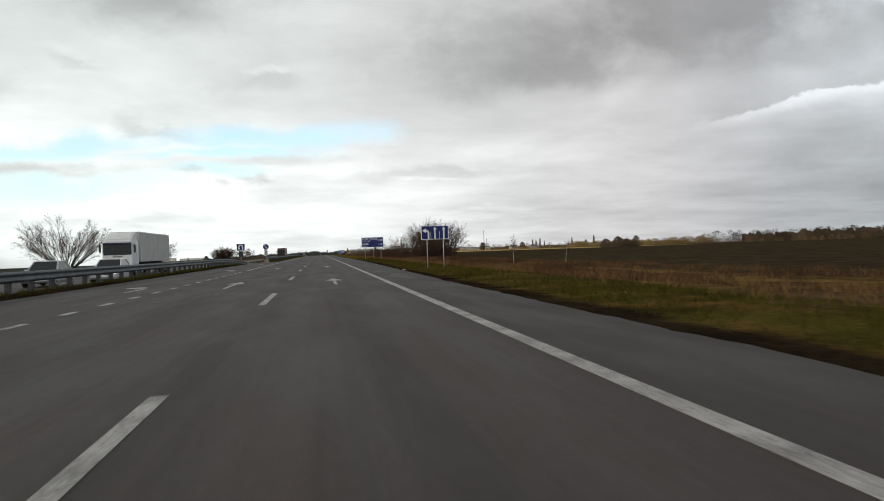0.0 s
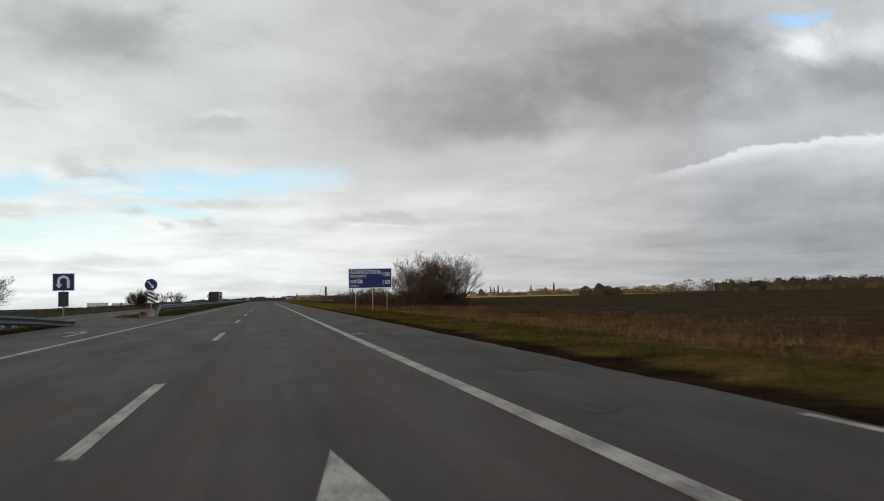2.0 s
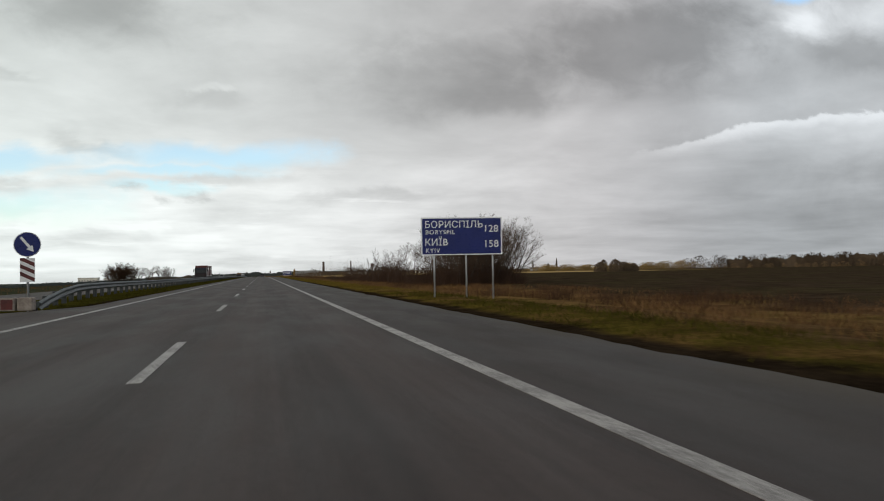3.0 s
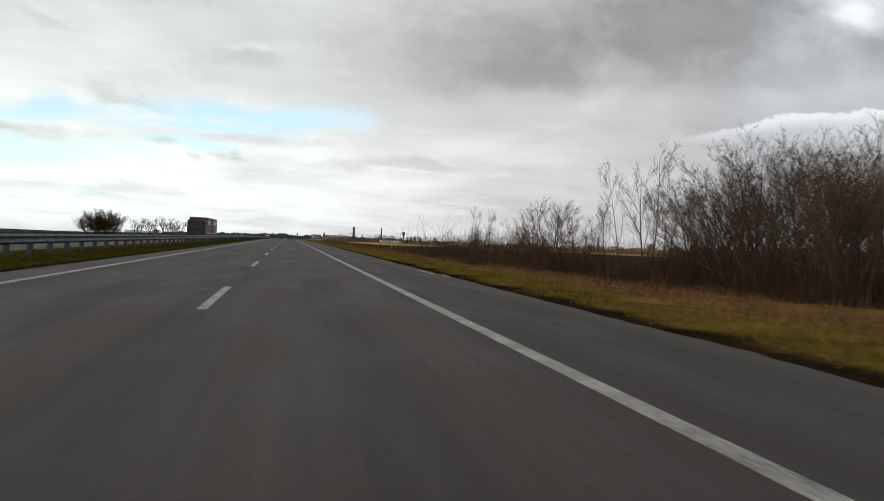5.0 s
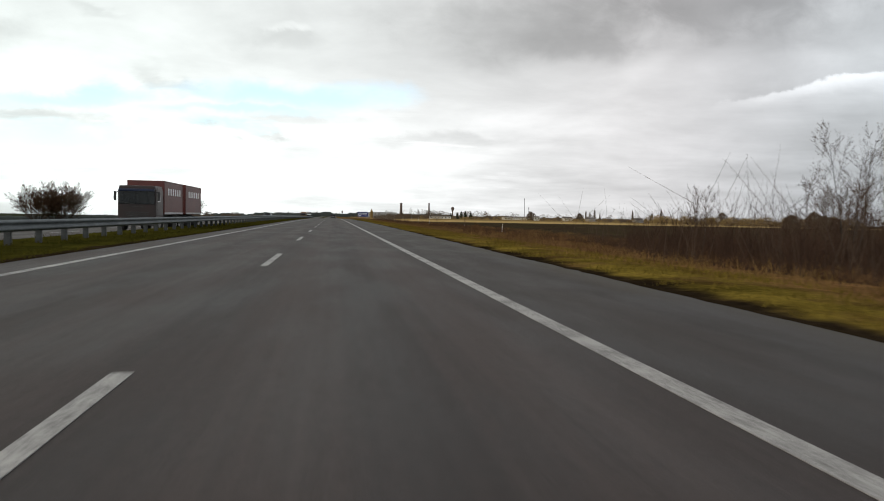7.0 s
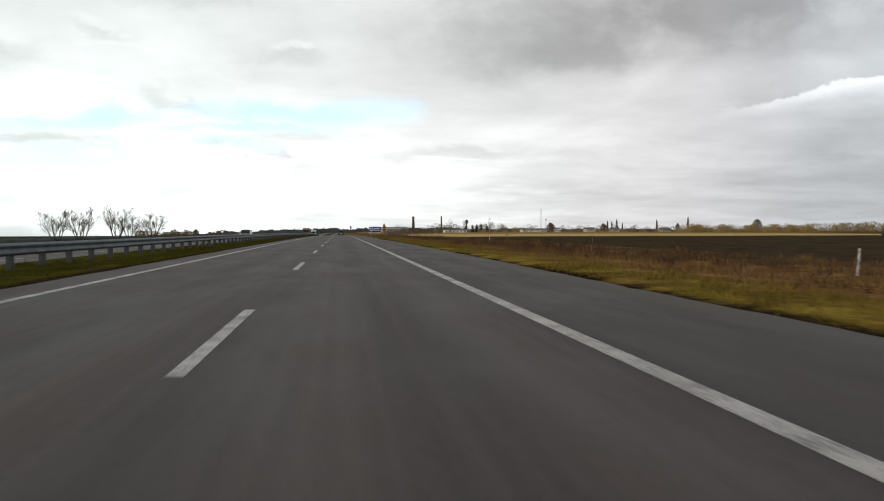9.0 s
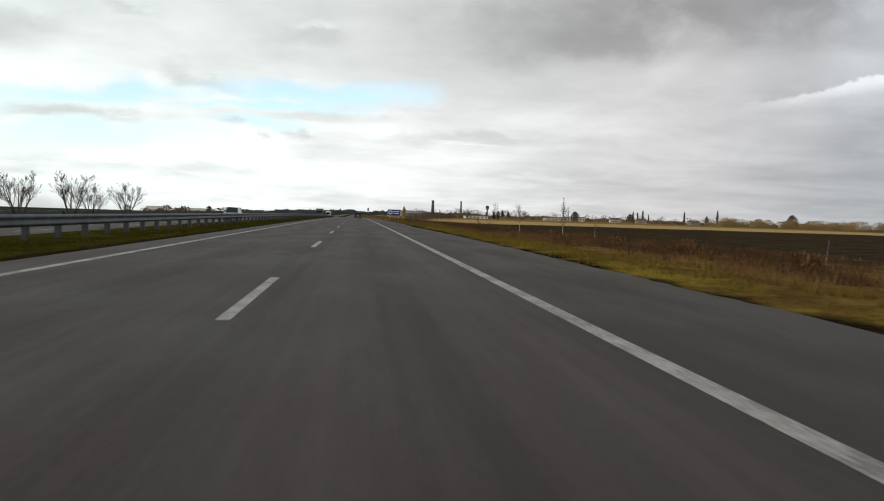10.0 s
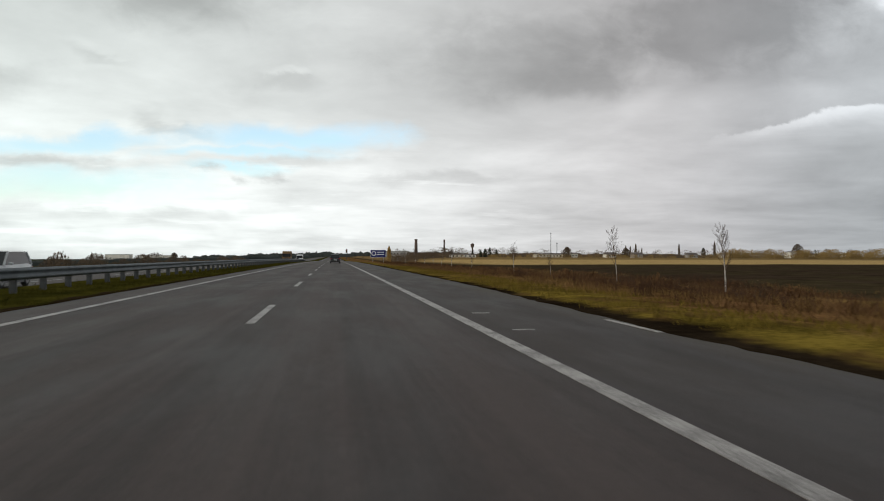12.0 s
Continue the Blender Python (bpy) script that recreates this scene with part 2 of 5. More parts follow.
def asphalt_material():
    m = bpy.data.materials.new("asphalt")
    m.use_nodes = True
    nt = m.node_tree
    b = nt.nodes["Principled BSDF"]
    co, (x, y, z) = position(nt)
    grain = fbm(nt, co, 55, 3, 0.7)
    blot = fbm(nt, mapped(nt, co, (1.0, 0.22, 1.0)), 0.9, 5, 0.6)
    patch = fbm(nt, mapped(nt, co, (1.0, 0.35, 1.0)), 0.28, 4, 0.6, 0.5)
    # two worn wheel tracks in each lane
    wob = mth(nt, "ADD", x, mth(nt, "MULTIPLY", mth(nt, "SUBTRACT", blot, 0.5), 0.6))
    track = mth(nt, "COSINE", mth(nt, "MULTIPLY", mth(nt, "SUBTRACT", wob, 1.0), 2 * math.pi / 1.87))
    k = mth(nt, "ADD", mth(nt, "MULTIPLY", grain, 0.45), mth(nt, "ADD", mth(nt, "MULTIPLY", blot, 0.35), mth(nt, "MULTIPLY", track, 0.05)))
    ruts = fbm(nt, mapped(nt, co, (5.0, 0.045, 1.0)), 1.0, 4, 0.6)
    bits = fbm(nt, mapped(nt, co, (1.0, 0.7, 1.0)), 11.0, 3, 0.7)
    k = mth(nt, "ADD", k, mth(nt, "ADD", mth(nt, "MULTIPLY", mth(nt, "SUBTRACT", ruts, 0.5), 0.30), mth(nt, "MULTIPLY", mth(nt, "SUBTRACT", bits, 0.5), 0.22)))
    k = step(nt, k, 0.24, 0.58)
    col = mixc(nt, k, (0.0238, 0.0182, 0.0172), (0.0615, 0.0472, 0.0446))
    # crumbled, stained patches, and an evenly darker tone over the whole shoulder
    edge = mth(nt, "MULTIPLY", step(nt, x, 3.9, 5.2), step(nt, patch, 0.42, 0.60))
    col = mixc(nt, mth(nt, "MULTIPLY", step(nt, x, 3.85, 4.1), 0.5), col, (0.026, 0.022, 0.0195))
    col = mixc(nt, mth(nt, "MULTIPLY", edge, 0.45), col, (0.044, 0.037, 0.031))
    worn = mth(nt, "MULTIPLY", step(nt, x, 5.6, 6.6), step(nt, blot, 0.35, 0.6))
    col = mixc(nt, mth(nt, "MULTIPLY", worn, 0.7), col, (0.06, 0.05, 0.036))
    crack = fbm(nt, mapped(nt, co, (1.0, 0.5, 1.0)), 0.7, 9, 0.65, 1.2)
    line = mth(nt, "ABSOLUTE", mth(nt, "SUBTRACT", crack, 0.5))
    thin = mth(nt, "MULTIPLY", step(nt, line, 0.004, 0.0), step(nt, patch, 0.5, 0.58))
    col = mixc(nt, mth(nt, "MULTIPLY", thin, 0.35), col, (0.022, 0.021, 0.02))
    put(nt, b.inputs["Base Color"], col)
    put(nt, b.inputs["Roughness"], step(nt, blot, 0.3, 0.7, 0.62, 0.8))
    b.inputs["Specular IOR Level"].default_value = 0.28
    bn = nt.nodes.new("ShaderNodeBump")
    bn.inputs["Strength"].default_value, bn.inputs["Distance"].default_value = 0.5, 0.01
    link(nt, grain, bn.inputs["Height"])
    link(nt, bn.outputs[0], b.inputs["Normal"])
    return m


def ground_material():
    m = bpy.data.materials.new("verge_and_field")
    m.use_nodes = True
    nt = m.node_tree
    b = nt.nodes["Principled BSDF"]
    co, (x, y, z) = position(nt)
    big = fbm(nt, co, 0.05, 4, 0.6, 0.5)
    mid = fbm(nt, co, 0.45, 5, 0.6)
    fine = fbm(nt, co, 7.0, 4, 0.65)
    xw = mth(nt, "ADD", x, mth(nt, "MULTIPLY", mth(nt, "SUBTRACT", mid, 0.5), 1.6))
    mixv = mth(nt, "ADD", mth(nt, "MULTIPLY", mid, 0.6), mth(nt, "MULTIPLY", fine, 0.4))
    k = step(nt, mixv, 0.35, 0.65)
    gravel = mixc(nt, k, (0.010, 0.007, 0.0045), (0.030, 0.021, 0.013))
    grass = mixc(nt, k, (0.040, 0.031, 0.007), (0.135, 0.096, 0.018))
    # verge brighter far on, duller early: sun and cloud shade in the colour
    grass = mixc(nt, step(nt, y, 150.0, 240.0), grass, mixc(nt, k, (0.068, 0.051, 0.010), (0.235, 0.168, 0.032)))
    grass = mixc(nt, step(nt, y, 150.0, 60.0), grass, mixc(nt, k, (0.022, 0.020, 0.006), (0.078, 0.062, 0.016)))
    patches = fbm(nt, mapped(nt, co, (1.0, 0.45, 1.0)), 0.16, 5, 0.62, 0.6)
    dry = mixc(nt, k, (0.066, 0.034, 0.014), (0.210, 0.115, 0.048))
    # the early stretch's cloud shade and darker weeds, both in the colour
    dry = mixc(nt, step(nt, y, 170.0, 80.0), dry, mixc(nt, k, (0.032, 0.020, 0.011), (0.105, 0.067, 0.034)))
    dry = mixc(nt, mth(nt, "MULTIPLY", step(nt, patches, 0.50, 0.60), 0.6), dry, mixc(nt, k, (0.10, 0.070, 0.022), (0.24, 0.160, 0.050)))
    furrow = mth(nt, "SINE", mth(nt, "MULTIPLY", mth(nt, "ADD", x, mth(nt, "MULTIPLY", y, 0.1)), 2.2))
    kf = step(nt, mth(nt, "ADD", mixv, mth(nt, "MULTIPLY", furrow, 0.014)), 0.35, 0.65)
    soil = mixc(nt, kf, (0.026, 0.018, 0.012), (0.058, 0.041, 0.027))
    sprout = mth(nt, "MULTIPLY", step(nt, patches, 0.44, 0.58), 0.45)
    soil = mixc(nt, sprout, soil, mixc(nt, k, (0.030, 0.027, 0.013), (0.070, 0.060, 0.026)))
    # sunlit look of the far strip put into this pale dry-grass colour
    sunlit_straw = mixc(nt, k, (0.30, 0.205, 0.085), (0.52, 0.37, 0.16))
    meadow = mixc(nt, k, (0.026, 0.030, 0.019), (0.058, 0.064, 0.040))
    tufts = fbm(nt, mapped(nt, co, (1.0, 0.6, 1.0)), 0.7, 5, 0.62, 0.4)
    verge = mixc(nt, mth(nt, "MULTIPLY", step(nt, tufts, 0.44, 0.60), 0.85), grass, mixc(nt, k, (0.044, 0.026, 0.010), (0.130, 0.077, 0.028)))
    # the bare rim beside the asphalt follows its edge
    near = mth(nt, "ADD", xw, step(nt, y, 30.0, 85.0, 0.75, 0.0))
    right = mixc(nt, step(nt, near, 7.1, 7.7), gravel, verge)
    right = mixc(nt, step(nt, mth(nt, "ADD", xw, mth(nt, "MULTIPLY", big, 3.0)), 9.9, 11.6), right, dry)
    right = mixc(nt, step(nt, mth(nt, "ADD", xw, mth(nt, "MULTIPLY", big, 14.0)), 29.0, 34.0), right, soil)
    yw = mth(nt, "ADD", y, mth(nt, "MULTIPLY", big, 30.0))
    strip = mth(nt, "MULTIPLY", mth(nt, "MULTIPLY", step(nt, yw, 540.0, 555.0), step(nt, xw, 30.0, 46.0)), step(nt, xw, 330.0, 230.0))
    right = mixc(nt, strip, right, sunlit_straw)
    right = mixc(nt, mth(nt, "MULTIPLY", mth(nt, "MULTIPLY", step(nt, yw, 690.0, 760.0), step(nt, xw, 24.0, 40.0)), step(nt, xw, 420.0, 280.0)), right, mixc(nt, k, (0.15, 0.100, 0.045), (0.27, 0.185, 0.085)))
    green = mixc(nt, k, (0.024, 0.024, 0.005), (0.068, 0.061, 0.011))
    left = mixc(nt, step(nt, xw, -23.0, -21.0), meadow, green)
    left = mixc(nt, mth(nt, "MULTIPLY", step(nt, y, 122.0, 112.0), step(nt, xw, -12.0, -11.0)), left, gravel)
    col = mixc(nt, step(nt, x, -1.0, 1.0), left, right)
    # bare soil along the median's kerbless edge
    rim = mth(nt, "MULTIPLY", step(nt, xw, -6.1, -5.7), step(nt, xw, 1.0, 0.0))
    col = mixc(nt, rim, col, gravel)
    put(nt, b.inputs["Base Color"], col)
    b.inputs["Roughness"].default_value = 1.0
    b.inputs["Specular IOR Level"].default_value = 0.0
    bn = nt.nodes.new("ShaderNodeBump")
    bn.inputs["Strength"].default_value, bn.inputs["Distance"].default_value = 0.8, 0.08
    link(nt, mixv, bn.inputs["Height"])
    link(nt, bn.outputs[0], b.inputs["Normal"])
    return m


def paint_material():
    """Road paint, worn through to the asphalt in flecks."""
    m = bpy.data.materials.new("road_paint")
    m.use_nodes = True
    nt = m.node_tree
    b = nt.nodes["Principled BSDF"]
    co, (x, y, z) = position(nt)
    wear = mth(nt, "ADD", mth(nt, "MULTIPLY", fbm(nt, co, 26, 4, 0.7), 0.6), mth(nt, "MULTIPLY", fbm(nt, co, 1.3, 4, 0.6), 0.4))
    put(nt, b.inputs["Base Color"], mixc(nt, step(nt, wear, 0.40, 0.58), (0.10, 0.094, 0.09), (0.38, 0.365, 0.355)))
    b.inputs["Roughness"].default_value = 0.6
    return m


ASPHALT, GROUND, PAINT = asphalt_material(), ground_material(), paint_material()
ZINC = material("zinc_steel", (0.040, 0.052, 0.058), (0.092, 0.110, 0.120), 1.5, 0.6, 0.15, 0.05, 30)
POST_GREY = material("post_steel", (0.020, 0.023, 0.025), (0.048, 0.054, 0.058), 3, 0.65, 0.15, 0.05, 30)
SIGN_BLUE = material("sign_blue", (0.003, 0.009, 0.100), (0.005, 0.015, 0.145), 1.2, 0.35, 0, 0, 20)
SIGN_WHITE = material("sign_white", (0.70, 0.72, 0.74), (0.84, 0.85, 0.86), 2.0, 0.4, 0, 0, 20)
SIGN_RED = material("sign_red", (0.055, 0.012, 0.012), (0.13, 0.025, 0.022), 2.0, 0.4)
SIGN_BACK = material("sign_back", (0.32, 0.33, 0.34), (0.45, 0.46, 0.47), 2.0, 0.5, 0.5)
CONCRETE = material("concrete", (0.16, 0.13, 0.11), (0.36, 0.31, 0.27), 3.0, 0.9, 0, 0.4, 30)
BARK = material("bark", (0.020, 0.015, 0.011), (0.060, 0.046, 0.034), 3.0, 0.9, 0, 0.3, 25)
TWIG = material("twigs", (0.042, 0.029, 0.021), (0.120, 0.082, 0.058), 0.6, 0.95, 0, 0, 20, vary=0.4, spec=0.1)
DARK_TWIG = material("dark_brush", (0.022, 0.013, 0.009), (0.088, 0.051, 0.034), 0.5, 0.95, 0, 0, 12, vary=0.5, spec=0.1)
RED_TWIG = material("reddish_twigs", (0.031, 0.017, 0.010), (0.096, 0.052, 0.029), 0.6, 0.95, 0, 0, 20, vary=0.4, spec=0.1)
BIRCH = material("birch_bark", (0.10, 0.09, 0.08), (0.62, 0.58, 0.53), 1.2, 0.8, 0, 0.2, 12, stretch=(1, 1, 2.5))
LEAF = material("dry_leaves", (0.085, 0.048, 0.020), (0.23, 0.14, 0.055), 0.8, 0.85, 0, 0, 9, vary=0.6)
GOLD = material("golden_leaves", (0.22, 0.13, 0.035), (0.48, 0.31, 0.10), 0.3, 0.85, 0, 0, 9, vary=0.6)
BLADE = material("green_grass", (0.052, 0.040, 0.009), (0.215, 0.155, 0.030), 0.5, 1.0, 0, 0, 9, vary=0.5, spec=0.0)
GREEN_BLADE = material("lush_grass", (0.026, 0.025, 0.005), (0.082, 0.072, 0.012), 0.5, 1.0, 0, 0, 9, vary=0.5, spec=0.0)
STRAW = material("dry_grass", (0.075, 0.044, 0.018), (0.25, 0.155, 0.058), 0.35, 1.0, 0, 0, 9, vary=0.5, spec=0.0)
WEED = material("brown_weeds", (0.050, 0.028, 0.014), (0.190, 0.106, 0.050), 0.3, 1.0, 0, 0, 9, vary=0.5, spec=0.0)
# twig brown lightened and evened, with distance haze put into the colour
FAR_TREE = material("far_trees", (0.082, 0.060, 0.042), (0.140, 0.102, 0.068), 0.02, 0.95, 0, 0, 0.3, vary=0.3, spec=0.1)
FAR_WOOD = material("far_wood", (0.040, 0.029, 0.020), (0.085, 0.060, 0.038), 0.02, 0.95, 0, 0, 0.3, vary=0.4, spec=0.1)
# brown wood greyed and blued: the haze of distance put into its colour
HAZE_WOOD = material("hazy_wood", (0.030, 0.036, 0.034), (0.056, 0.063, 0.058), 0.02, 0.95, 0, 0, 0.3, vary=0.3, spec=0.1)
FAR_GOLD = material("far_golden_trees", (0.15, 0.10, 0.040), (0.36, 0.250, 0.095), 0.02, 0.95, 0, 0, 0.3, vary=0.5, spec=0.1)
CONIFER = material("conifer", (0.010, 0.016, 0.010), (0.030, 0.040, 0.022), 0.3, 0.95, 0, 0, 2, vary=0.5, spec=0.1)
RUBBER = material("rubber", (0.012, 0.012, 0.012), (0.03, 0.03, 0.03), 6, 0.85)
RIM = material("wheel_steel", (0.25, 0.25, 0.26), (0.45, 0.45, 0.46), 5, 0.4, 0.7)
GLASS = material("dark_glass", (0.006, 0.007, 0.009), (0.014, 0.017, 0.020), 2, 0.12, 0, 0, 20, spec=0.5)
BLACK = material("black_plastic", (0.012, 0.012, 0.013), (0.035, 0.035, 0.036), 4, 0.6)
CHASSIS = material("chassis", (0.015, 0.015, 0.016), (0.05, 0.048, 0.045), 3, 0.8)
LAMP = material("lamp_glass", (0.55, 0.56, 0.58), (0.8, 0.8, 0.8), 4, 0.15, 0.2)
TAIL = material("tail_lamp", (0.20, 0.010, 0.010), (0.36, 0.02, 0.02), 4, 0.25)
BEAM = bpy.data.materials.new("lit_headlamp")
BEAM.use_nodes = True
BEAM.node_tree.nodes["Principled BSDF"].inputs["Emission Color"].default_value = (1, 0.97, 0.9, 1)
BEAM.node_tree.nodes["Principled BSDF"].inputs["Emission Strength"].default_value = 6.0
CAB_DARK = material("dark_cab_paint", (0.010, 0.006, 0.007), (0.026, 0.012, 0.012), 0.8, 0.45)
VISOR = material("navy_plastic", (0.004, 0.008, 0.030), (0.008, 0.016, 0.055), 2, 0.4)
CAR_WHITE = material("white_car_paint", (0.55, 0.56, 0.57), (0.68, 0.69, 0.70), 1, 0.35, 0, 0, 30, coat=0.6)
CAR_SILVER = material("silver_car_paint", (0.34, 0.36, 0.37), (0.46, 0.48, 0.49), 1, 0.35, 0.5, 0, 30, coat=0.6)
CAR_DARK = material("dark_car_paint", (0.006, 0.006, 0.008), (0.014, 0.014, 0.016), 1, 0.35, 0.0, 0, 30, coat=0.15)
TRUCK_WHITE = material("truck_white", (0.60, 0.62, 0.64), (0.75, 0.76, 0.78), 0.6, 0.45, 0, 0, 20)
TARP = material("grey_tarpaulin", (0.38, 0.385, 0.37), (0.50, 0.50, 0.48), 0.5, 0.6, 0, 0.1, 8)
TRUCK_RED = material("truck_red", (0.070, 0.014, 0.013), (0.115, 0.024, 0.020), 0.6, 0.5, 0, 0, 20)
WALL_WHITE = material("white_plaster", (0.60, 0.57, 0.50), (0.80, 0.77, 0.70), 0.2, 0.9, 0, 0, 2)
WALL_GREY = material("grey_plaster", (0.26, 0.26, 0.26), (0.42, 0.42, 0.42), 0.2, 0.9, 0, 0, 2)
ROOF = material("roofing", (0.075, 0.06, 0.055), (0.16, 0.135, 0.12), 0.3, 0.85, 0, 0, 2)
BRICK_DARK = material("sooty_brick", (0.05, 0.035, 0.03), (0.12, 0.085, 0.07), 0.4, 0.9, 0, 0, 3)


# ---- building helpers ----
def part(name, bm, mat, parent=None, label="", smooth=False):
    """Links a bmesh as one mesh object, under a thing or a part."""
    me = bpy.data.meshes.new(name)
    bm.normal_update()
    bm.to_mesh(me)
    bm.free()
    me.materials.append(mat)
    if smooth:
        me.polygons.foreach_set("use_smooth", [True] * len(me.polygons))
    ob = new(name, me)
    ob.parent = parent
    return tagged(ob, label)


def thing(name, label, category, at=(0, 0, 0), turn=0.0, group="", kind=""):
    ob = new(name)
    ob.matrix_world = pose(*at, 0, 0, turn)
    return tagged(ob, label, category, group, kind)


def raw(name, verts, faces, mat, parent=None, smooth=False):
    me = bpy.data.meshes.new(name)
    me.from_pydata(verts, [], faces)
    me.materials.append(mat)
    if smooth:
        me.polygons.foreach_set("use_smooth", [True] * len(me.polygons))
    ob = new(name, me)
    ob.parent = parent
    return ob


def triangles(name, pts, mat, parent=None):
    """Loose triangles from an array of shape (n, 3, 3)."""
    n = len(pts)
    me = bpy.data.meshes.new(name)
    me.vertices.add(3 * n)
    me.vertices.foreach_set("co", np.ascontiguousarray(pts, dtype=np.float32).ravel())
    me.loops.add(3 * n)
    me.loops.foreach_set("vertex_index", np.arange(3 * n, dtype=np.int32))
    me.polygons.add(n)
    me.polygons.foreach_set("loop_start", np.arange(0, 3 * n, 3, dtype=np.int32))
    me.update(calc_edges=True)
    me.materials.append(mat)
    ob = new(name, me)
    ob.parent = parent
    return ob


def block(bm, sx, sy, sz, at=(0, 0, 0), bevel=0.0, rot=(0, 0, 0)):
    """A box of that size, its middle at that place, with rounded edges."""
    got = bmesh.ops.create_cube(bm, size=1.0)["verts"]
    bmesh.ops.scale(bm, vec=(sx, sy, sz), verts=got)
    if bevel:
        edges = list({e for v in got for e in v.link_edges})
        made = bmesh.ops.bevel(bm, geom=edges, offset=bevel, segments=2, affect="EDGES", profile=0.6)
        got = list({v for f in made["faces"] for v in f.verts} | {v for v in got if v.is_valid})
    bmesh.ops.transform(bm, matrix=pose(*at, *rot), verts=got)
    return bm


def rod(bm, r, h, at=(0, 0, 0), rot=(0, 0, 0), sides=12, r2=None):
    """A round bar along its own z, standing on that place."""
    got = bmesh.ops.create_cone(bm, cap_ends=True, segments=sides, radius1=r, radius2=r if r2 is None else r2, depth=h)["verts"]
    bmesh.ops.transform(bm, matrix=pose(*at, *rot) @ Matrix.Translation((0, 0, h / 2)), verts=got)
    return bm


def slab(bm, outline, y0, y1):
    """A plate of the outline (x, z), from y0 to y1."""
    a = [bm.verts.new((x, y0, z)) for x, z in outline]
    b = [bm.verts.new((x, y1, z)) for x, z in outline]
    bm.faces.new(a), bm.faces.new(b[::-1])
    for i in range(len(a)):
        j = (i + 1) % len(a)
        bm.faces.new((a[j], a[i], b[i], b[j]))
    bmesh.ops.recalc_face_normals(bm, faces=bm.faces)
    return bm


# ---- ground and road ----
def dip(y):
    """The land sinks slowly ahead, past a long flat crest."""
    if y < 300:
        return 0.0
    if y < 700:
        return -2.0 * ((y - 300) / 400) ** 2
    return -2.0 - 0.0015 * (y - 700)


def smooth(v, lo, hi):
    k = min(max((v - lo) / (hi - lo), 0), 1)
    return k * k * (3 - 2 * k)


def land(x, y):
    """The height of the bare ground."""
    z = dip(y)
    if x > 6:
        z += -0.04 - 0.22 * smooth(x, 8.6, 12.5) - 0.50 * smooth(x, 12, 19)
        z += 0.10 * smooth(x, 7.0, 8.2) * (0.6 + 0.4 * noise.noise((x * 0.6, y * 0.25, 3)))
    elif x > -5.3:
        z += -0.06 if x < 5 else -0.05
    elif x > -9.6:
        z += -0.04 + 0.16 * smooth(x, -5.3, -6.6) * (1 - smooth(x, -9.6, -9.0))
        z = z if y > 119.5 else dip(y) + (0.07 if y < 99 and -9.5 < x < -8.3 else -0.06)
        z = z if x > -9.3 else z - 0.02
    elif x > -20.4:
        z += -0.34
    else:
        z += -0.32 - 0.3 * smooth(-x, 21, 26) - 0.026 * max(min(-x, 700) - 30, 0)
    if x > 12 or x < -22:
        z += 0.10 * noise.noise((x * 0.12, y * 0.12, 0)) + 0.06 * noise.noise((x * 0.5, y * 0.5, 1))
    if x > 20:   # the fields rise gently towards the village
        z += 1.7 * smooth(y, 470, 780) * smooth(x, 22, 60)
    far = max(abs(x) - 150, 0)
    return z - 0.0012 * far


def sheet(name, xs, ys, height, mat):
    xs, ys = list(xs), list(ys)
    verts = [(x, y, height(x, y)) for y in ys for x in xs]
    n = len(xs)
    faces = [(j * n + i, j * n + i + 1, (j + 1) * n + i + 1, (j + 1) * n + i) for j in range(len(ys) - 1) for i in range(n - 1)]
    return raw(name, verts, faces, mat, smooth=True)


xs = ([-4000, -2500, -1500, -900, -600, -400, -250, -160, -110, -80, -60, -48, -38, -32, -28, -26, -24, -22, -20.6, -20.4, -9.8, -9.4, -9.0, -8.4, -7.8, -7.2, -6.6, -6.1, -5.7, -5.3, -5.1, 5.0, 5.4, 5.8, 6.05, 6.3]
      + [6.3 + 0.4 * i for i in range(1, 32)] + [19.5 + 1.5 * i for i in range(1, 15)] + [45, 50, 58, 68, 80, 95, 115, 140, 180, 240, 320, 420, 600, 900, 1500, 2500, 4000])
ys = [-600, -300, -150, -80, -40] + [-20 + 2.0 * i for i in range(0, 240)] + [460 + 10 * i for i in range(0, 45)] + [940, 1000, 1100, 1250, 1500, 1900, 2500, 3300, 4500]
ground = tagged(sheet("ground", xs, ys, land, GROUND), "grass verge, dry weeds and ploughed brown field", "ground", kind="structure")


def road_edge(y, base, amount, seed):
    return base + amount * noise.noise((y * 0.35, seed, 0)) + amount * 0.6 * noise.noise((y * 1.7, seed, 5))


def carriageway(name, left, right, label, drop=0.0, y0=-300.0, y1=1800.0):
    """A slab of asphalt whose edges crumble."""
    ys, y = [], y0
    while y < y1:
        ys.append(y)
        y += 0.5 if -10 < y < 460 else 10
    verts, faces = [], []
    for y in ys:
        a, b = left(y), right(y)
        row = (a - 0.12, a, a + (b - a) * 0.25, a + (b - a) * 0.5, a + (b - a) * 0.75, b, b + 0.14)
        for i, x in enumerate(row):
            verts.append((x, y, dip(y) - drop + (-0.16 if i in (0, 6) else 0.0)))
    for j in range(len(ys) - 1):
        for i in range(6):
            k = j * 7 + i
            faces.append((k, k + 1, k + 8, k + 7))
    return tagged(raw(name, verts, faces, ASPHALT), label, "road", kind="structure")


OPPOSITE = 0.28   # the other carriageway lies a little lower


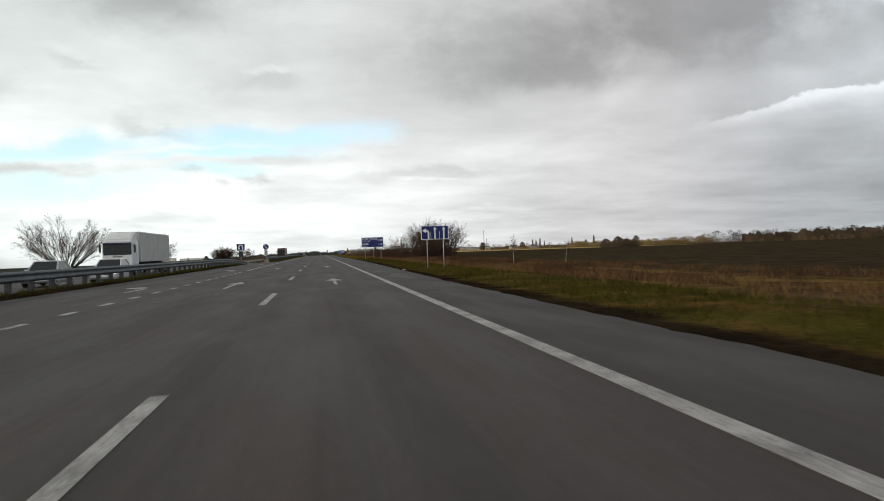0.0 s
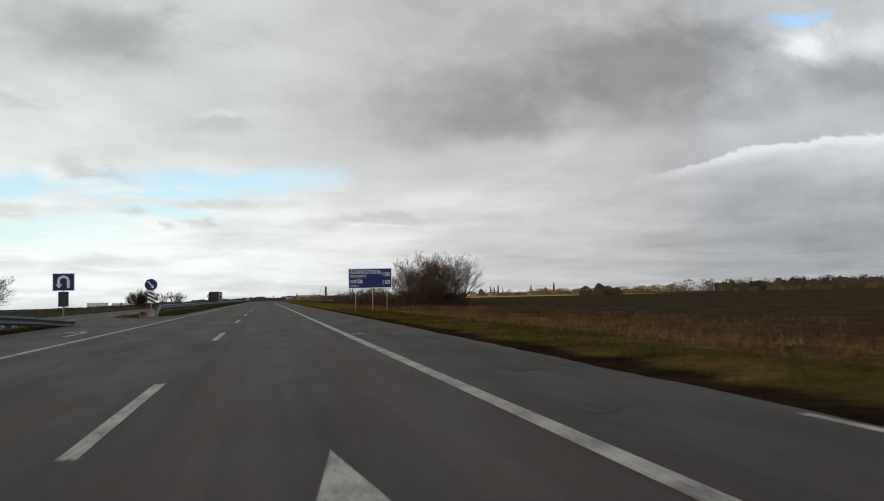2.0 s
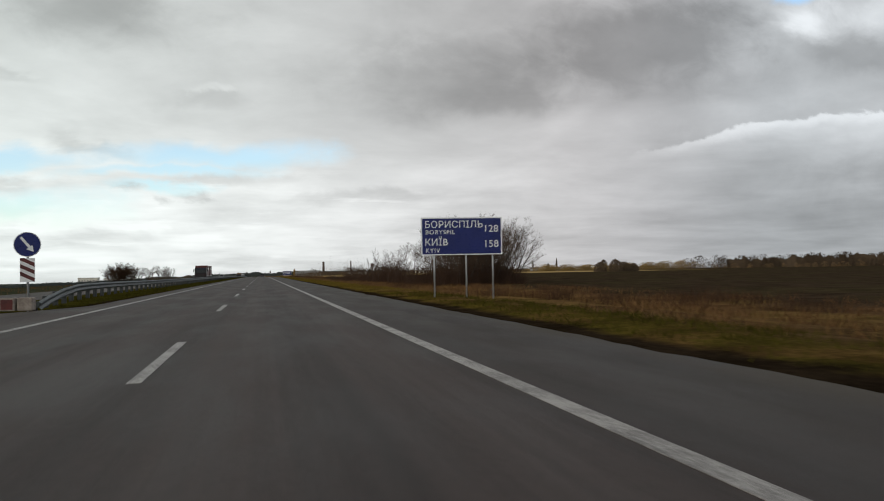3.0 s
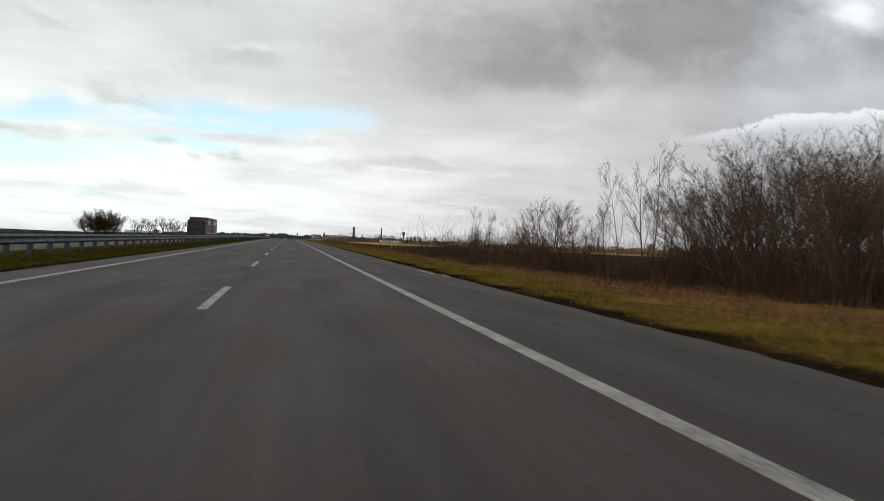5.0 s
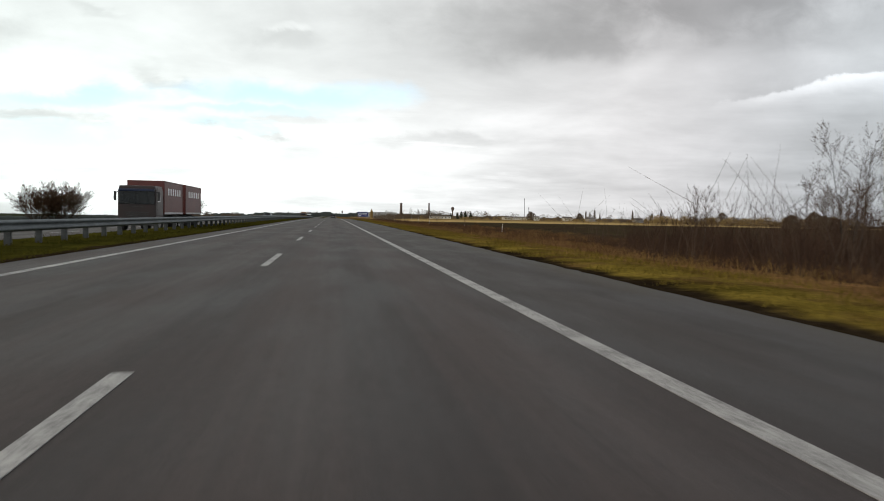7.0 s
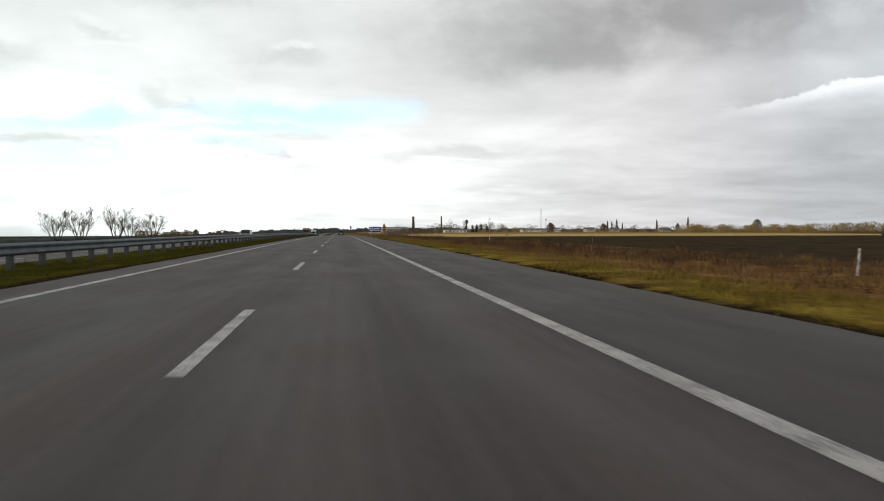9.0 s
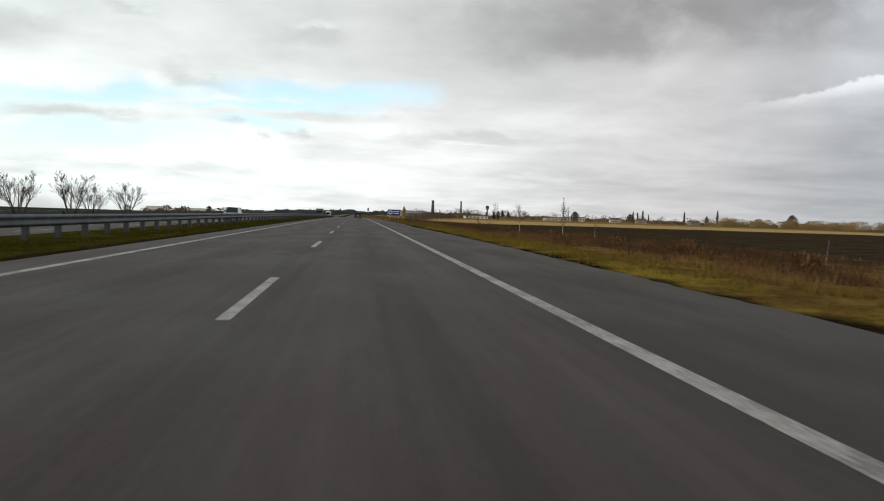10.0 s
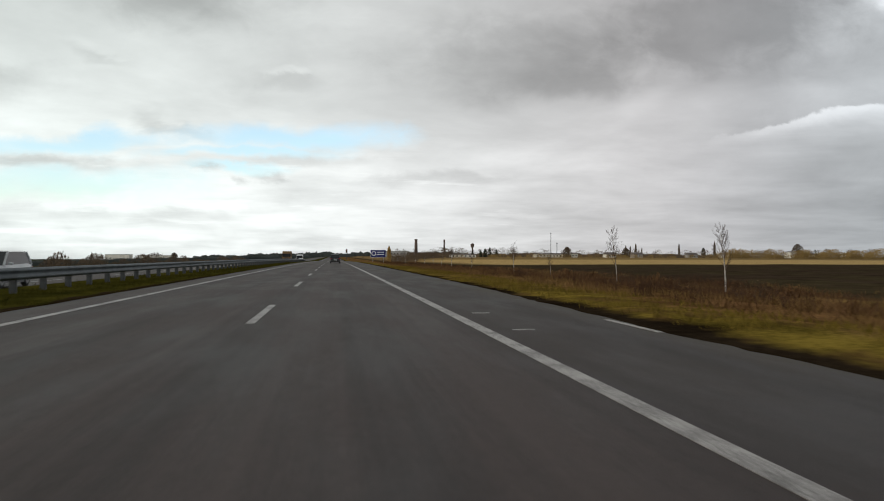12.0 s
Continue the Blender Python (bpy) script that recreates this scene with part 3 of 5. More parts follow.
def left_edge(y):
    turn_lane = -8.1 + 2.9 * smooth(y, 112, 122)
    return road_edge(y, turn_lane, 0.05, 2)


SHOULDER_Y = (0, 25, 45, 90, 195, 265, 328, 350, 368, 385, 420)
SHOULDER_X = (5.75, 5.75, 6.0, 6.5, 6.6, 6.85, 7.0, 6.8, 6.45, 6.85, 6.7)


def shoulder(y):
    """Where the asphalt of the shoulder ends."""
    return float(np.interp(y, SHOULDER_Y, SHOULDER_X))


carriageway("road", left_edge, lambda y: road_edge(y, shoulder(y), 0.16, 1), "worn grey asphalt carriageway with two lanes and shoulder")
carriageway("road_opposite", lambda y: road_edge(y, -20.4, 0.1, 4), lambda y: road_edge(y, -9.6, 0.06, 3), "grey asphalt carriageway for oncoming traffic", OPPOSITE)
opening = [(x, y, 0.004 + dip(y) - (OPPOSITE if x < -9.6 else 0.0)) for y in (100.5, 106, 112, 117.5) for x in (-10.8, -9.0, -7.9)]
tagged(raw("road_crossing", opening, [(3 * j + i, 3 * j + i + 1, 3 * j + i + 4, 3 * j + i + 3) for j in range(3) for i in range(2)], ASPHALT),
       "asphalt gap in the median for turning round", "road", kind="structure")


# ---- road markings ----
def stripe(bm, x0, x1, y0, y1, pieces=1, lift=0.006, skew=0.0):
    """Paint a few millimetres thick, in short lengths that follow the road."""
    for i in range(pieces):
        a, b = y0 + (y1 - y0) * i / pieces, y0 + (y1 - y0) * (i + 1) / pieces
        sa, sb = skew * (a - y0), skew * (b - y0)
        top = [bm.verts.new(p) for p in ((x0 + sa, a, dip(a) + lift), (x1 + sa, a, dip(a) + lift), (x1 + sb, b, dip(b) + lift), (x0 + sb, b, dip(b) + lift))]
        low = [bm.verts.new((v.co.x, v.co.y, v.co.z - 0.012)) for v in top]
        bm.faces.new(top)
        for k in range(4):
            j = (k + 1) % 4
            bm.faces.new((top[k], low[k], low[j], top[j]))
    return bm


def marking(name, bm, label, group=""):
    return tagged(part(name, bm, PAINT), label, "road marking", group, "structure")


X_EDGE, X_MEDIAN = 3.75, -4.04
marking("edge_line", stripe(bmesh.new(), X_EDGE - 0.10, X_EDGE + 0.10, -120, 900, 204), "continuous white edge line along the shoulder")
marking("median_line", stripe(bmesh.new(), X_MEDIAN - 0.09, X_MEDIAN + 0.09, 57.3, 900, 170), "continuous white line along the median")
for i in range(-2, 14):
    y = 13.9 + 2.95 * i
    marking("lane_dash", stripe(bmesh.new(), X_MEDIAN - 0.08, X_MEDIAN + 0.08, y, y + 1.0), "short white dash beside the turning lane", "turning lane dashes")
for i in range(-3, 45):
    y = 22.47 + 16 * i
    marking("lane_stroke", stripe(bmesh.new(), -0.075, 0.075, y - 4.97, y, 4), "long white stroke between the two lanes", "lane strokes")
for i in range(-6, 60):
    y = 16 * i
    marking("lane_stroke", stripe(bmesh.new(), -14.9, -14.75, y, y + 5, 2, 0.006 - OPPOSITE), "long white stroke on the opposite carriageway", "opposite lane strokes")
marking("edge_line", stripe(bmesh.new(), -10.75, -10.6, -120, 900, 102, 0.006 - OPPOSITE), "white edge line of the opposite carriageway")


def arrow(x, y, head=0.33, stem=0.055, length=6.2):
    """A straight arrow on the lane, its foot at y."""
    bm = bmesh.new()
    outline = ((-stem, 0), (stem, 0), (stem, length - 2.4), (head, length - 2.4), (0, length), (-head, length - 2.4), (-stem, length - 2.4))
    top = [bm.verts.new((x + a, y + b, 0.007)) for a, b in outline]
    low = [bm.verts.new((x + a, y + b, -0.005)) for a, b in outline]
    bm.faces.new(top)
    for k in range(7):
        j = (k + 1) % 7
        bm.faces.new((top[k], low[k], low[j], top[j]))
    return marking("lane_arrow", bm, "white straight-ahead arrow painted on the lane", "lane arrows")


for y in (27.2, 59.0):
    arrow(1.86, y)
    arrow(-2.0, y)


def turn_arrow(x, y):
    """A left-turn arrow: a straight stem and a head bent to the left."""
    bm = bmesh.new()
    for outline in (((-0.07, 0), (0.08, 0), (0.10, 2.9), (-0.05, 2.9)), ((-0.05, 2.9), (0.10, 2.9), (-0.45, 3.9), (-0.55, 3.5)),
                    ((-0.28, 2.75), (-0.20, 4.5), (-0.95, 3.9))):
        top = [bm.verts.new((x + a, y + b, 0.007)) for a, b in outline]
        low = [bm.verts.new((x + a, y + b, -0.005)) for a, b in outline]
        bm.faces.new(top)
        for k in range(len(top)):
            j = (k + 1) % len(top)
            bm.faces.new((top[k], low[k], low[j], top[j]))
    return marking("turn_arrow", bm, "white left-turn arrow painted on the turning lane", "turn arrows")


for y in (27.0, 57.4, 87.4):
    turn_arrow(-5.2, y)
for y0, y1, x in ((150.0, 152.0, 6.36), (176.6, 179.6, 6.32), (175.0, 176.0, 6.55), (367.3, 369.6, 6.36), (64.0, 65.4, 6.05), (44.0, 45.2, 6.2)):
    marking("shoulder_line", stripe(bmesh.new(), x - 0.05, x + 0.05, y0, y1, 2), "remnant of an old white line on the shoulder", "shoulder line remnants")
marking("shoulder_dash", stripe(bmesh.new(), 3.95, 4.35, 82.6, 82.75), "short white cross dash on the shoulder", "shoulder dashes")
for xa, xb in ((-6.15, -5.5), (-5.1, -4.4)):
    marking("give_way_dash", stripe(bmesh.new(), xa, xb, 104.0, 104.4), "short white dash across the turning gap", "turning gap dashes")
for y in (367.9, 371.4):
    marking("shoulder_dash", stripe(bmesh.new(), 4.2, 4.55, y, y + 0.1), "short white cross dash on the shoulder", "shoulder dashes")


def repair(x, y, wide, long, seed, mat):
    """An irregular patch of newer or broken asphalt on the shoulder."""
    r = random.Random(seed)
    n = 34
    pts = []
    for i in range(n):
        a = 2 * math.pi * i / n
        k = 0.72 + 0.55 * noise.noise((1.6 * math.cos(a), 1.6 * math.sin(a), seed * 3.1)) + r.uniform(-0.13, 0.13)
        pts.append((x + wide * math.cos(a) * k, y + long * math.sin(a) * k))
    me = raw("asphalt_patch", [(a, b, dip(b) + 0.004) for a, b in pts], [list(range(n))], mat)
    return tagged(me, "dark broken patch in the shoulder's asphalt", "road patch", "shoulder patches", "structure")


TAR = material("tar_patch", (0.014, 0.0122, 0.0115), (0.036, 0.0312, 0.029), 2.0, 0.85, 0, 0.6, 40)
PALE = material("worn_patch", (0.040, 0.036, 0.033), (0.080, 0.071, 0.065), 2.0, 0.85, 0, 0.5, 40)
PATCHES = ((4.85, 81.4, 0.24, 0.9, TAR), (5.45, 80.8, 0.26, 1.2, TAR), (6.05, 80.2, 0.24, 0.9, TAR), (5.1, 70.6, 0.42, 1.0, TAR), (4.28, 80.4, 0.22, 1.1, PALE), (4.55, 66.4, 0.25, 0.5, TAR), (6.0, 71.2, 0.34, 1.2, TAR),
           (5.2, 21.5, 0.16, 0.3, TAR), (4.9, 25.0, 0.14, 0.3, TAR), (5.6, 130.0, 0.3, 0.7, TAR), (5.9, 141.0, 0.35, 0.9, TAR), (5.8, 290.0, 0.2, 0.6, PALE))
for i, (x, y, a, b, m) in enumerate(PATCHES):
    repair(x, y, a, b, i, m)


# ---- guardrails ----
W_PROFILE = [(a, b * 1.22) for a, b in [(0.0, 0.0), (0.035, 0.03), (0.075, 0.045), (0.08, 0.085), (0.04, 0.11), (0.01, 0.155), (0.04, 0.20), (0.08, 0.225), (0.075, 0.265), (0.035, 0.28), (0.0, 0.31)]]


def guardrail(name, points, post_step, label):
    """A W-beam on steel posts along points (x, y, height of the beam's top)."""
    rail = thing(name, label, "guardrail")
    verts, faces, n = [], [], len(W_PROFILE)
    back = 0.006
    for x, y, top in points:
        for a, b in W_PROFILE:
            verts.append((x + a, y, dip(y) + top - 0.38 + b))
        for a, b in W_PROFILE:
            verts.append((x + a - back, y, dip(y) + top - 0.38 + b))
    for j in range(len(points) - 1):
        p, q = j * 2 * n, (j + 1) * 2 * n
        for i in range(n - 1):
            faces.append((p + i, p + i + 1, q + i + 1, q + i))
            faces.append((p + n + i + 1, p + n + i, q + n + i, q + n + i + 1))
        faces.append((p + n - 1, p + 2 * n - 1, q + 2 * n - 1, q + n - 1))
        faces.append((p + n, p, q, q + n))
    raw("beam", verts, faces, ZINC, rail, True)
    bm = block(bmesh.new(), 0.20, 0.12, 1.3, (-0.03, 0, -0.65), 0.01)
    proto = bpy.data.meshes.new("post")
    bm.to_mesh(proto)
    bm.free()
    proto.materials.append(POST_GREY)
    bm = block(bmesh.new(), 0.10, 0.16, 0.22, (0.0, 0, 0), 0.01)
    spacer = bpy.data.meshes.new("spacer")
    bm.to_mesh(spacer)
    bm.free()
    spacer.materials.append(ZINC)
    y, i = points[0][1] + 0.4, 0
    while y < points[-1][1]:
        while points[i + 1][1] < y:
            i += 1
        (xa, ya, ta), (xb, yb, tb) = points[i], points[i + 1]
        k = (y - ya) / (yb - ya)
        x, top = xa + (xb - xa) * k, ta + (tb - ta) * k
        po = new("post", proto)
        po.parent, po.location = rail, (x - 0.17, y, dip(y) + top - 0.05)
        sp = new("spacer", spacer)
        sp.parent, sp.location = po, (0.11, 0, -0.10)
        y += post_step
    return rail


guardrail("guardrail", [(-8.95, y, 0.83) for y in range(-60, 86, 4)] + [(-8.9, 88, 0.80), (-8.75, 92, 0.72), (-8.5, 96, 0.55), (-8.2, 99, 0.36), (-8.0, 101, 0.26)], 2.13,
          "zinc-grey W-beam guardrail sloping down to the ground at the turning gap")
guardrail("guardrail", [(-6.45, 118.75, 0.30), (-6.7, 121, 0.45), (-7.1, 125, 0.66), (-7.6, 130, 0.80), (-8.0, 138, 0.82), (-8.25, 150, 0.79), (-8.3, 160, 0.77)]
          + [(-8.3, y, 0.77) for y in range(168, 640, 8)], 2.5, "zinc-grey W-beam guardrail rising from the ground along the grass median")


# ---- road signs ----
def letters(text, size, at, mat, parent, name="lettering", bold=0.004, gap=1.12):
    """Raised lettering that faces back along the road."""
    cu = bpy.data.curves.new(name, "FONT")
    cu.body, cu.size, cu.extrude, cu.offset, cu.space_character = text, size, 0.003, bold, gap
    tmp = bpy.data.objects.new(name, cu)
    me = bpy.data.meshes.new_from_object(tmp)
    bpy.data.objects.remove(tmp)
    me.materials.append(mat)
    ob = new(name, me)
    ob.parent = parent
    ob.matrix_basis = pose(*at, 90, 0, 0)
    return ob


def board(parent, w, h, z, rim=0.03, radius=0.06):
    """A sign plate with a white rim, its middle at height z, facing -y."""
    part("back_plate", block(bmesh.new(), w, 0.03, h, (0, 0.02, z), 0.012), SIGN_BACK, parent)
    part("rim", block(bmesh.new(), w, 0.012, h, (0, 0.0, z), 0.004), SIGN_WHITE, parent, "white rim")
    return part("face", block(bmesh.new(), w - 2 * rim, 0.012, h - 2 * rim, (0, -0.004, z), 0.003), SIGN_BLUE, parent, "blue face")


def legs(parent, spots, top, low=-1.0, r=0.04, y=0.07):
    for x in spots:
        leg = part("leg", rod(bmesh.new(), r, top - low, (x, y, low)), SIGN_BACK, parent, smooth=True)
        part("clamp", block(bmesh.new(), 0.14, 0.05, 0.05, (x, y - 0.02, top - 0.12), 0.008), SIGN_BACK, leg)


def flat(parent, name, outline, mat=None, y=-0.013):
    return part(name, slab(bmesh.new(), outline, y, y + 0.004), mat or SIGN_WHITE, parent)


# lanes ahead: one turns left, two go straight on
lane_sign = thing("lane_sign", "blue lane sign with three white arrows on two posts", "road sign", (8.42, 46.6, land(8.42, 46.6)), 3)
g = land(8.42, 46.6)
w, h, z = 1.74, 0.86, 2.18 - g
board(lane_sign, w, h, z)
legs(lane_sign, (-0.50, 0.53), z - h / 2 + 0.75, -0.5, 0.03)
for x in (0.0, 0.56):
    flat(lane_sign, "arrow", [(x - 0.045, z - 0.40), (x + 0.045, z - 0.40), (x + 0.045, z + 0.18), (x + 0.115, z + 0.18), (x, z + 0.36), (x - 0.115, z + 0.18), (x - 0.045, z + 0.18)])
bend = [(-0.46, z - 0.40), (-0.36, z - 0.40)] + [(-0.55 + 0.19 * math.cos(a), z + 0.0 + 0.17 * math.sin(a)) for a in (0.0, 0.5, 1.0, 1.5)]
bend += [(-0.58, z + 0.26), (-0.79, z + 0.12), (-0.58, z - 0.02)] + [(-0.55 + 0.09 * math.cos(a), z + 0.0 + 0.07 * math.sin(a)) for a in (1.5, 1.0, 0.5, 0.0)]
flat(lane_sign, "bent_arrow", bend)
for x in (-0.265, 0.29):
    for k in range(4):
        flat(lane_sign, "lane_mark", [(x - 0.016, z - 0.40 + 0.125 * k), (x + 0.016, z - 0.40 + 0.125 * k), (x + 0.016, z - 0.32 + 0.125 * k), (x - 0.016, z - 0.32 + 0.125 * k)])

# distances to two towns
city_sign = thing("distance_sign", "blue distance sign with white lettering on three posts", "road sign", (9.54, 119.8, land(9.54, 119.8)), -6)
g = land(9.72, 119.8)
w, h, z = 3.44, 1.58, 2.55 - g
board(city_sign, w, h, z, 0.045)
legs(city_sign, (-1.18, 0.18, 1.32), z + 0.5, -0.5, 0.034, 0.09)
letters("БОРИСПІЛЬ", 0.40, (-1.58, -0.013, z + 0.36), SIGN_WHITE, city_sign, gap=1.04, bold=0.002)
letters("BORYSPIL", 0.25, (-1.54, -0.013, z + 0.09), SIGN_WHITE, city_sign, bold=0.002, gap=1.2)
letters("КИЇB", 0.40, (-1.58, -0.013, z - 0.38), SIGN_WHITE, city_sign, gap=1.04, bold=0.002)
letters("KYIV", 0.25, (-1.54, -0.013, z - 0.68), SIGN_WHITE, city_sign, bold=0.002, gap=1.2)
letters("128", 0.42, (0.92, -0.013, z + 0.17), SIGN_WHITE, city_sign, gap=1.05, bold=0.002)
letters("158", 0.42, (0.92, -0.013, z - 0.47), SIGN_WHITE, city_sign, gap=1.05, bold=0.002)

# turning place
turn_sign = thing("turning_place_sign", "square blue turning-place sign over a grey plate", "road sign", (-8.95, 102.9, land(-8.95, 102.9)), 6)
z = 2.30
board(turn_sign, 1.05, 0.92, z)
hook = [(0.30, z - 0.33), (0.16, z - 0.33), (0.16, z + 0.10)] + [(0.16 * math.cos(a), z + 0.10 + 0.12 * math.sin(a)) for a in (0.7, 1.57, 2.4)]
hook += [(-0.16, z + 0.10), (-0.16, z - 0.12), (-0.06, z - 0.12), (-0.22, z - 0.33), (-0.38, z - 0.12), (-0.30, z - 0.12), (-0.30, z + 0.10)]
hook += [(0.30 * math.cos(a), z + 0.10 + 0.26 * math.sin(a)) for a in (2.4, 1.57, 0.7)] + [(0.30, z + 0.10)]
flat(turn_sign, "turn_arrow_symbol", hook)
part("plate", block(bmesh.new(), 0.50, 0.02, 0.78, (0, 0.0, 1.40), 0.006), POST_GREY, turn_sign, "grey plate below the sign")
legs(turn_sign, (0.0,), 2.6, -0.3, 0.04)

# keep right, with a striped plate, on the median's nose
keep_sign = thing("keep_right_sign", "round blue arrow sign over a red and white striped plate", "road sign", (-6.80, 118.7, land(-6.8, 118.7)), 3)
z = 2.40
for nm, r, m, y in (("back_plate", 0.445, SIGN_BACK, 0.02), ("rim", 0.445, SIGN_WHITE, 0.0), ("face", 0.42, SIGN_BLUE, -0.006)):
    part(nm, rod(bmesh.new(), r, 0.016, (0, y, z), (90, 0, 0), 40), m, keep_sign)
c, s = math.cos(radians(-52)), math.sin(radians(-52))
shaft = [(-0.33, -0.045), (0.12, -0.045), (0.12, -0.13), (0.34, 0.0), (0.12, 0.13), (0.12, 0.045), (-0.33, 0.045)]
flat(keep_sign, "arrow", [(a * c - b * s, z + a * s + b * c) for a, b in shaft], y=-0.028)
part("striped_plate", block(bmesh.new(), 0.48, 0.02, 0.86, (0, 0.0, 1.49), 0.006), SIGN_WHITE, keep_sign, "white plate with dark red stripes")
for k in range(3):
    zz = 1.20 + 0.27 * k
    flat(keep_sign, "stripe", [(-0.235, zz + 0.10), (0.235, zz - 0.14), (0.235, zz + 0.0), (-0.235, zz + 0.24)] if k < 2 else [(-0.235, zz + 0.10), (0.235, zz - 0.14), (0.235, zz + 0.0), (-0.10, zz + 0.17), (-0.235, zz + 0.17)], SIGN_RED, -0.016)
legs(keep_sign, (0.0,), 2.6, -0.2, 0.04)
for dx_, mat_, lab in ((-0.45, SIGN_RED, "weathered dark red block at the foot of the sign"), (0.12, CONCRETE, "weathered concrete block at the foot of the sign")):
    foot = tagged(part("concrete_block", block(bmesh.new(), 0.5, 0.45, 0.46, (0, 0, 0.21), 0.05), CONCRETE, None), lab, "concrete block", "sign foot blocks")
    foot.location = (-6.8 + dx_, 118.15, 0.02)
    if dx_ < 0:
        part("painted_face", block(bmesh.new(), 0.38, 0.008, 0.34, (0, -0.228, 0.21), 0.003), SIGN_RED, foot, "faded red paint")


# ---- plants ----
def tubes(segments, sides=3):
    """Vertices and faces of tapered bars (start, end, radius, radius)."""
    seg = np.array([(*a, *b, r, s) for a, b, r, s in segments], dtype=np.float64)
    a, b, r0, r1 = seg[:, 0:3], seg[:, 3:6], seg[:, 6], seg[:, 7]
    d = b - a
    d /= np.linalg.norm(d, axis=1)[:, None] + 1e-9
    ref = np.where(np.abs(d[:, 2:3]) > 0.9, np.array([[1.0, 0, 0]]), np.array([[0, 0, 1.0]]))
    u = np.cross(d, ref)
    u /= np.linalg.norm(u, axis=1)[:, None] + 1e-9
    v = np.cross(d, u)
    rings = []
    for base, r in ((a, r0), (b, r1)):
        for k in range(sides):
            t = 2 * math.pi * k / sides
            rings.append(base + (u * math.cos(t) + v * math.sin(t)) * r[:, None])
    verts = np.stack(rings, axis=1).reshape(-1, 3)
    n, faces = 2 * sides, []
    for i in range(len(seg)):
        for k in range(sides):
            j = (k + 1) % sides
            faces.append((n * i + k, n * i + j, n * i + sides + j, n * i + sides + k))
    return verts.tolist(), faces


def grow(rng, start, way, length, radius, level, out, wob=0.16, lift=0.05, forks=(5, 5, 4), pieces=(6, 5, 4, 3), shrink=0.55, spread=0.75, bare=0.25, thin=0.0075):
    """Adds a limb and all that branches from it to out[level]."""
    n = pieces[min(level, len(pieces) - 1)]
    rise, bend = (lift, wob) if level < 2 else (lift * 0.8, wob)
    p, d = Vector(start), Vector(way).normalized()
    joints = []
    for i in range(n):
        d = (d + Vector((rng.uniform(-bend, bend), rng.uniform(-bend, bend), rng.uniform(-bend, bend) + rise))).normalized()
        q = p + d * (length / n)
        r0, r1 = radius * (1 - 0.8 * i / n), radius * (1 - 0.8 * (i + 1) / n)
        out[level].append((tuple(p), tuple(q), r0, r1))
        joints.append((p, q, d.copy(), r1))
        p = q
    if level + 1 >= len(out):
        return
    for i in range(forks[min(level, len(forks) - 1)]):
        s = bare + (1 - bare) * rng.random()
        k = min(int(n * s), n - 1)
        a, b, d0, r = joints[k]
        q = a.lerp(b, n * s - k)
        side = Vector((rng.uniform(-1, 1), rng.uniform(-1, 1), rng.uniform(-0.35, 0.55)))
        side = (side - d0 * side.dot(d0)).normalized()
        grow(rng, q, d0 * (1.1 - spread * 0.5) + side * spread, length * shrink * rng.uniform(0.7, 1.1) * (1.30 - 0.72 * s), max(r * 0.62, thin), level + 1,
             out, wob, lift, forks, pieces, shrink, spread, bare, thin)


def tree(name, seed, height, label, stems=1, lean=0.1, spread=0.75, forks=(9, 6, 4), radius=0.10, shrink=0.52, lift=0.05, twig=None, bark=None,
         leaves=0, leaf_mat=None, group="", bare=0.25, wide=0.0, category="tree", thin=0.0075, wob=0.05):
    """A bare tree: stems, limbs and twigs, and leaves that still hang on."""
    rng = random.Random(seed)
    root = tagged(new(name), label, category, group)
    out = [[], [], [], []]
    for s in range(stems):
        turn = 2 * math.pi * (s + rng.random() * 0.7) / stems
        tilt = (lean if stems == 1 else wide * (0.35 + 0.65 * rng.random()) if stems < 12 else wide * rng.random() ** 0.6)
        way = (math.cos(turn) * tilt, math.sin(turn) * tilt, 1.0)
        off = 0.0 if stems == 1 else 0.22
        grow(rng, (math.cos(turn) * off, math.sin(turn) * off, -0.15), way, height * rng.uniform(0.80, 1.0) / (0.92 if stems > 1 else 1.0), radius * rng.uniform(0.75, 1.1),
             0, out, wob, lift, forks, (7, 5, 3, 2), shrink, spread, bare, thin)
    v, f = tubes(out[0], 6)
    raw("trunk", v, f, bark or BARK, root, True)
    v, f = tubes(out[1] + out[2] + out[3], 3)
    crown = raw("crown", v, f, twig or TWIG, root)
    if leaves:
        ends = out[3] or out[2]
        pts = np.zeros((leaves, 3, 3))
        for i in range(leaves):
            a = Vector(rng.choice(ends)[1]) + Vector((rng.gauss(0, 0.1), rng.gauss(0, 0.1), rng.gauss(0, 0.1)))
            e = [Vector((rng.gauss(0, 1), rng.gauss(0, 1), rng.gauss(0, 1))).normalized() * rng.uniform(0.02, 0.055) for _ in range(3)]
            for k in range(3):
                pts[i, k] = a + e[k]
        triangles("leaves", pts, leaf_mat or LEAF, crown)
    return root


def plant(proto, x, y, turn=0.0, size=1.0, label=""):
    ob = copy_thing(proto, pose(x, y, land(x, y) - 0.02, 0, 0, turn) @ Matrix.Diagonal((size, size, size, 1)))
    return tagged(ob, label)


def set_down(proto, x, y, turn=0.0):
    proto.matrix_world = pose(x, y, land(x, y) - 0.02, 0, 0, turn)


rng = random.Random(11)
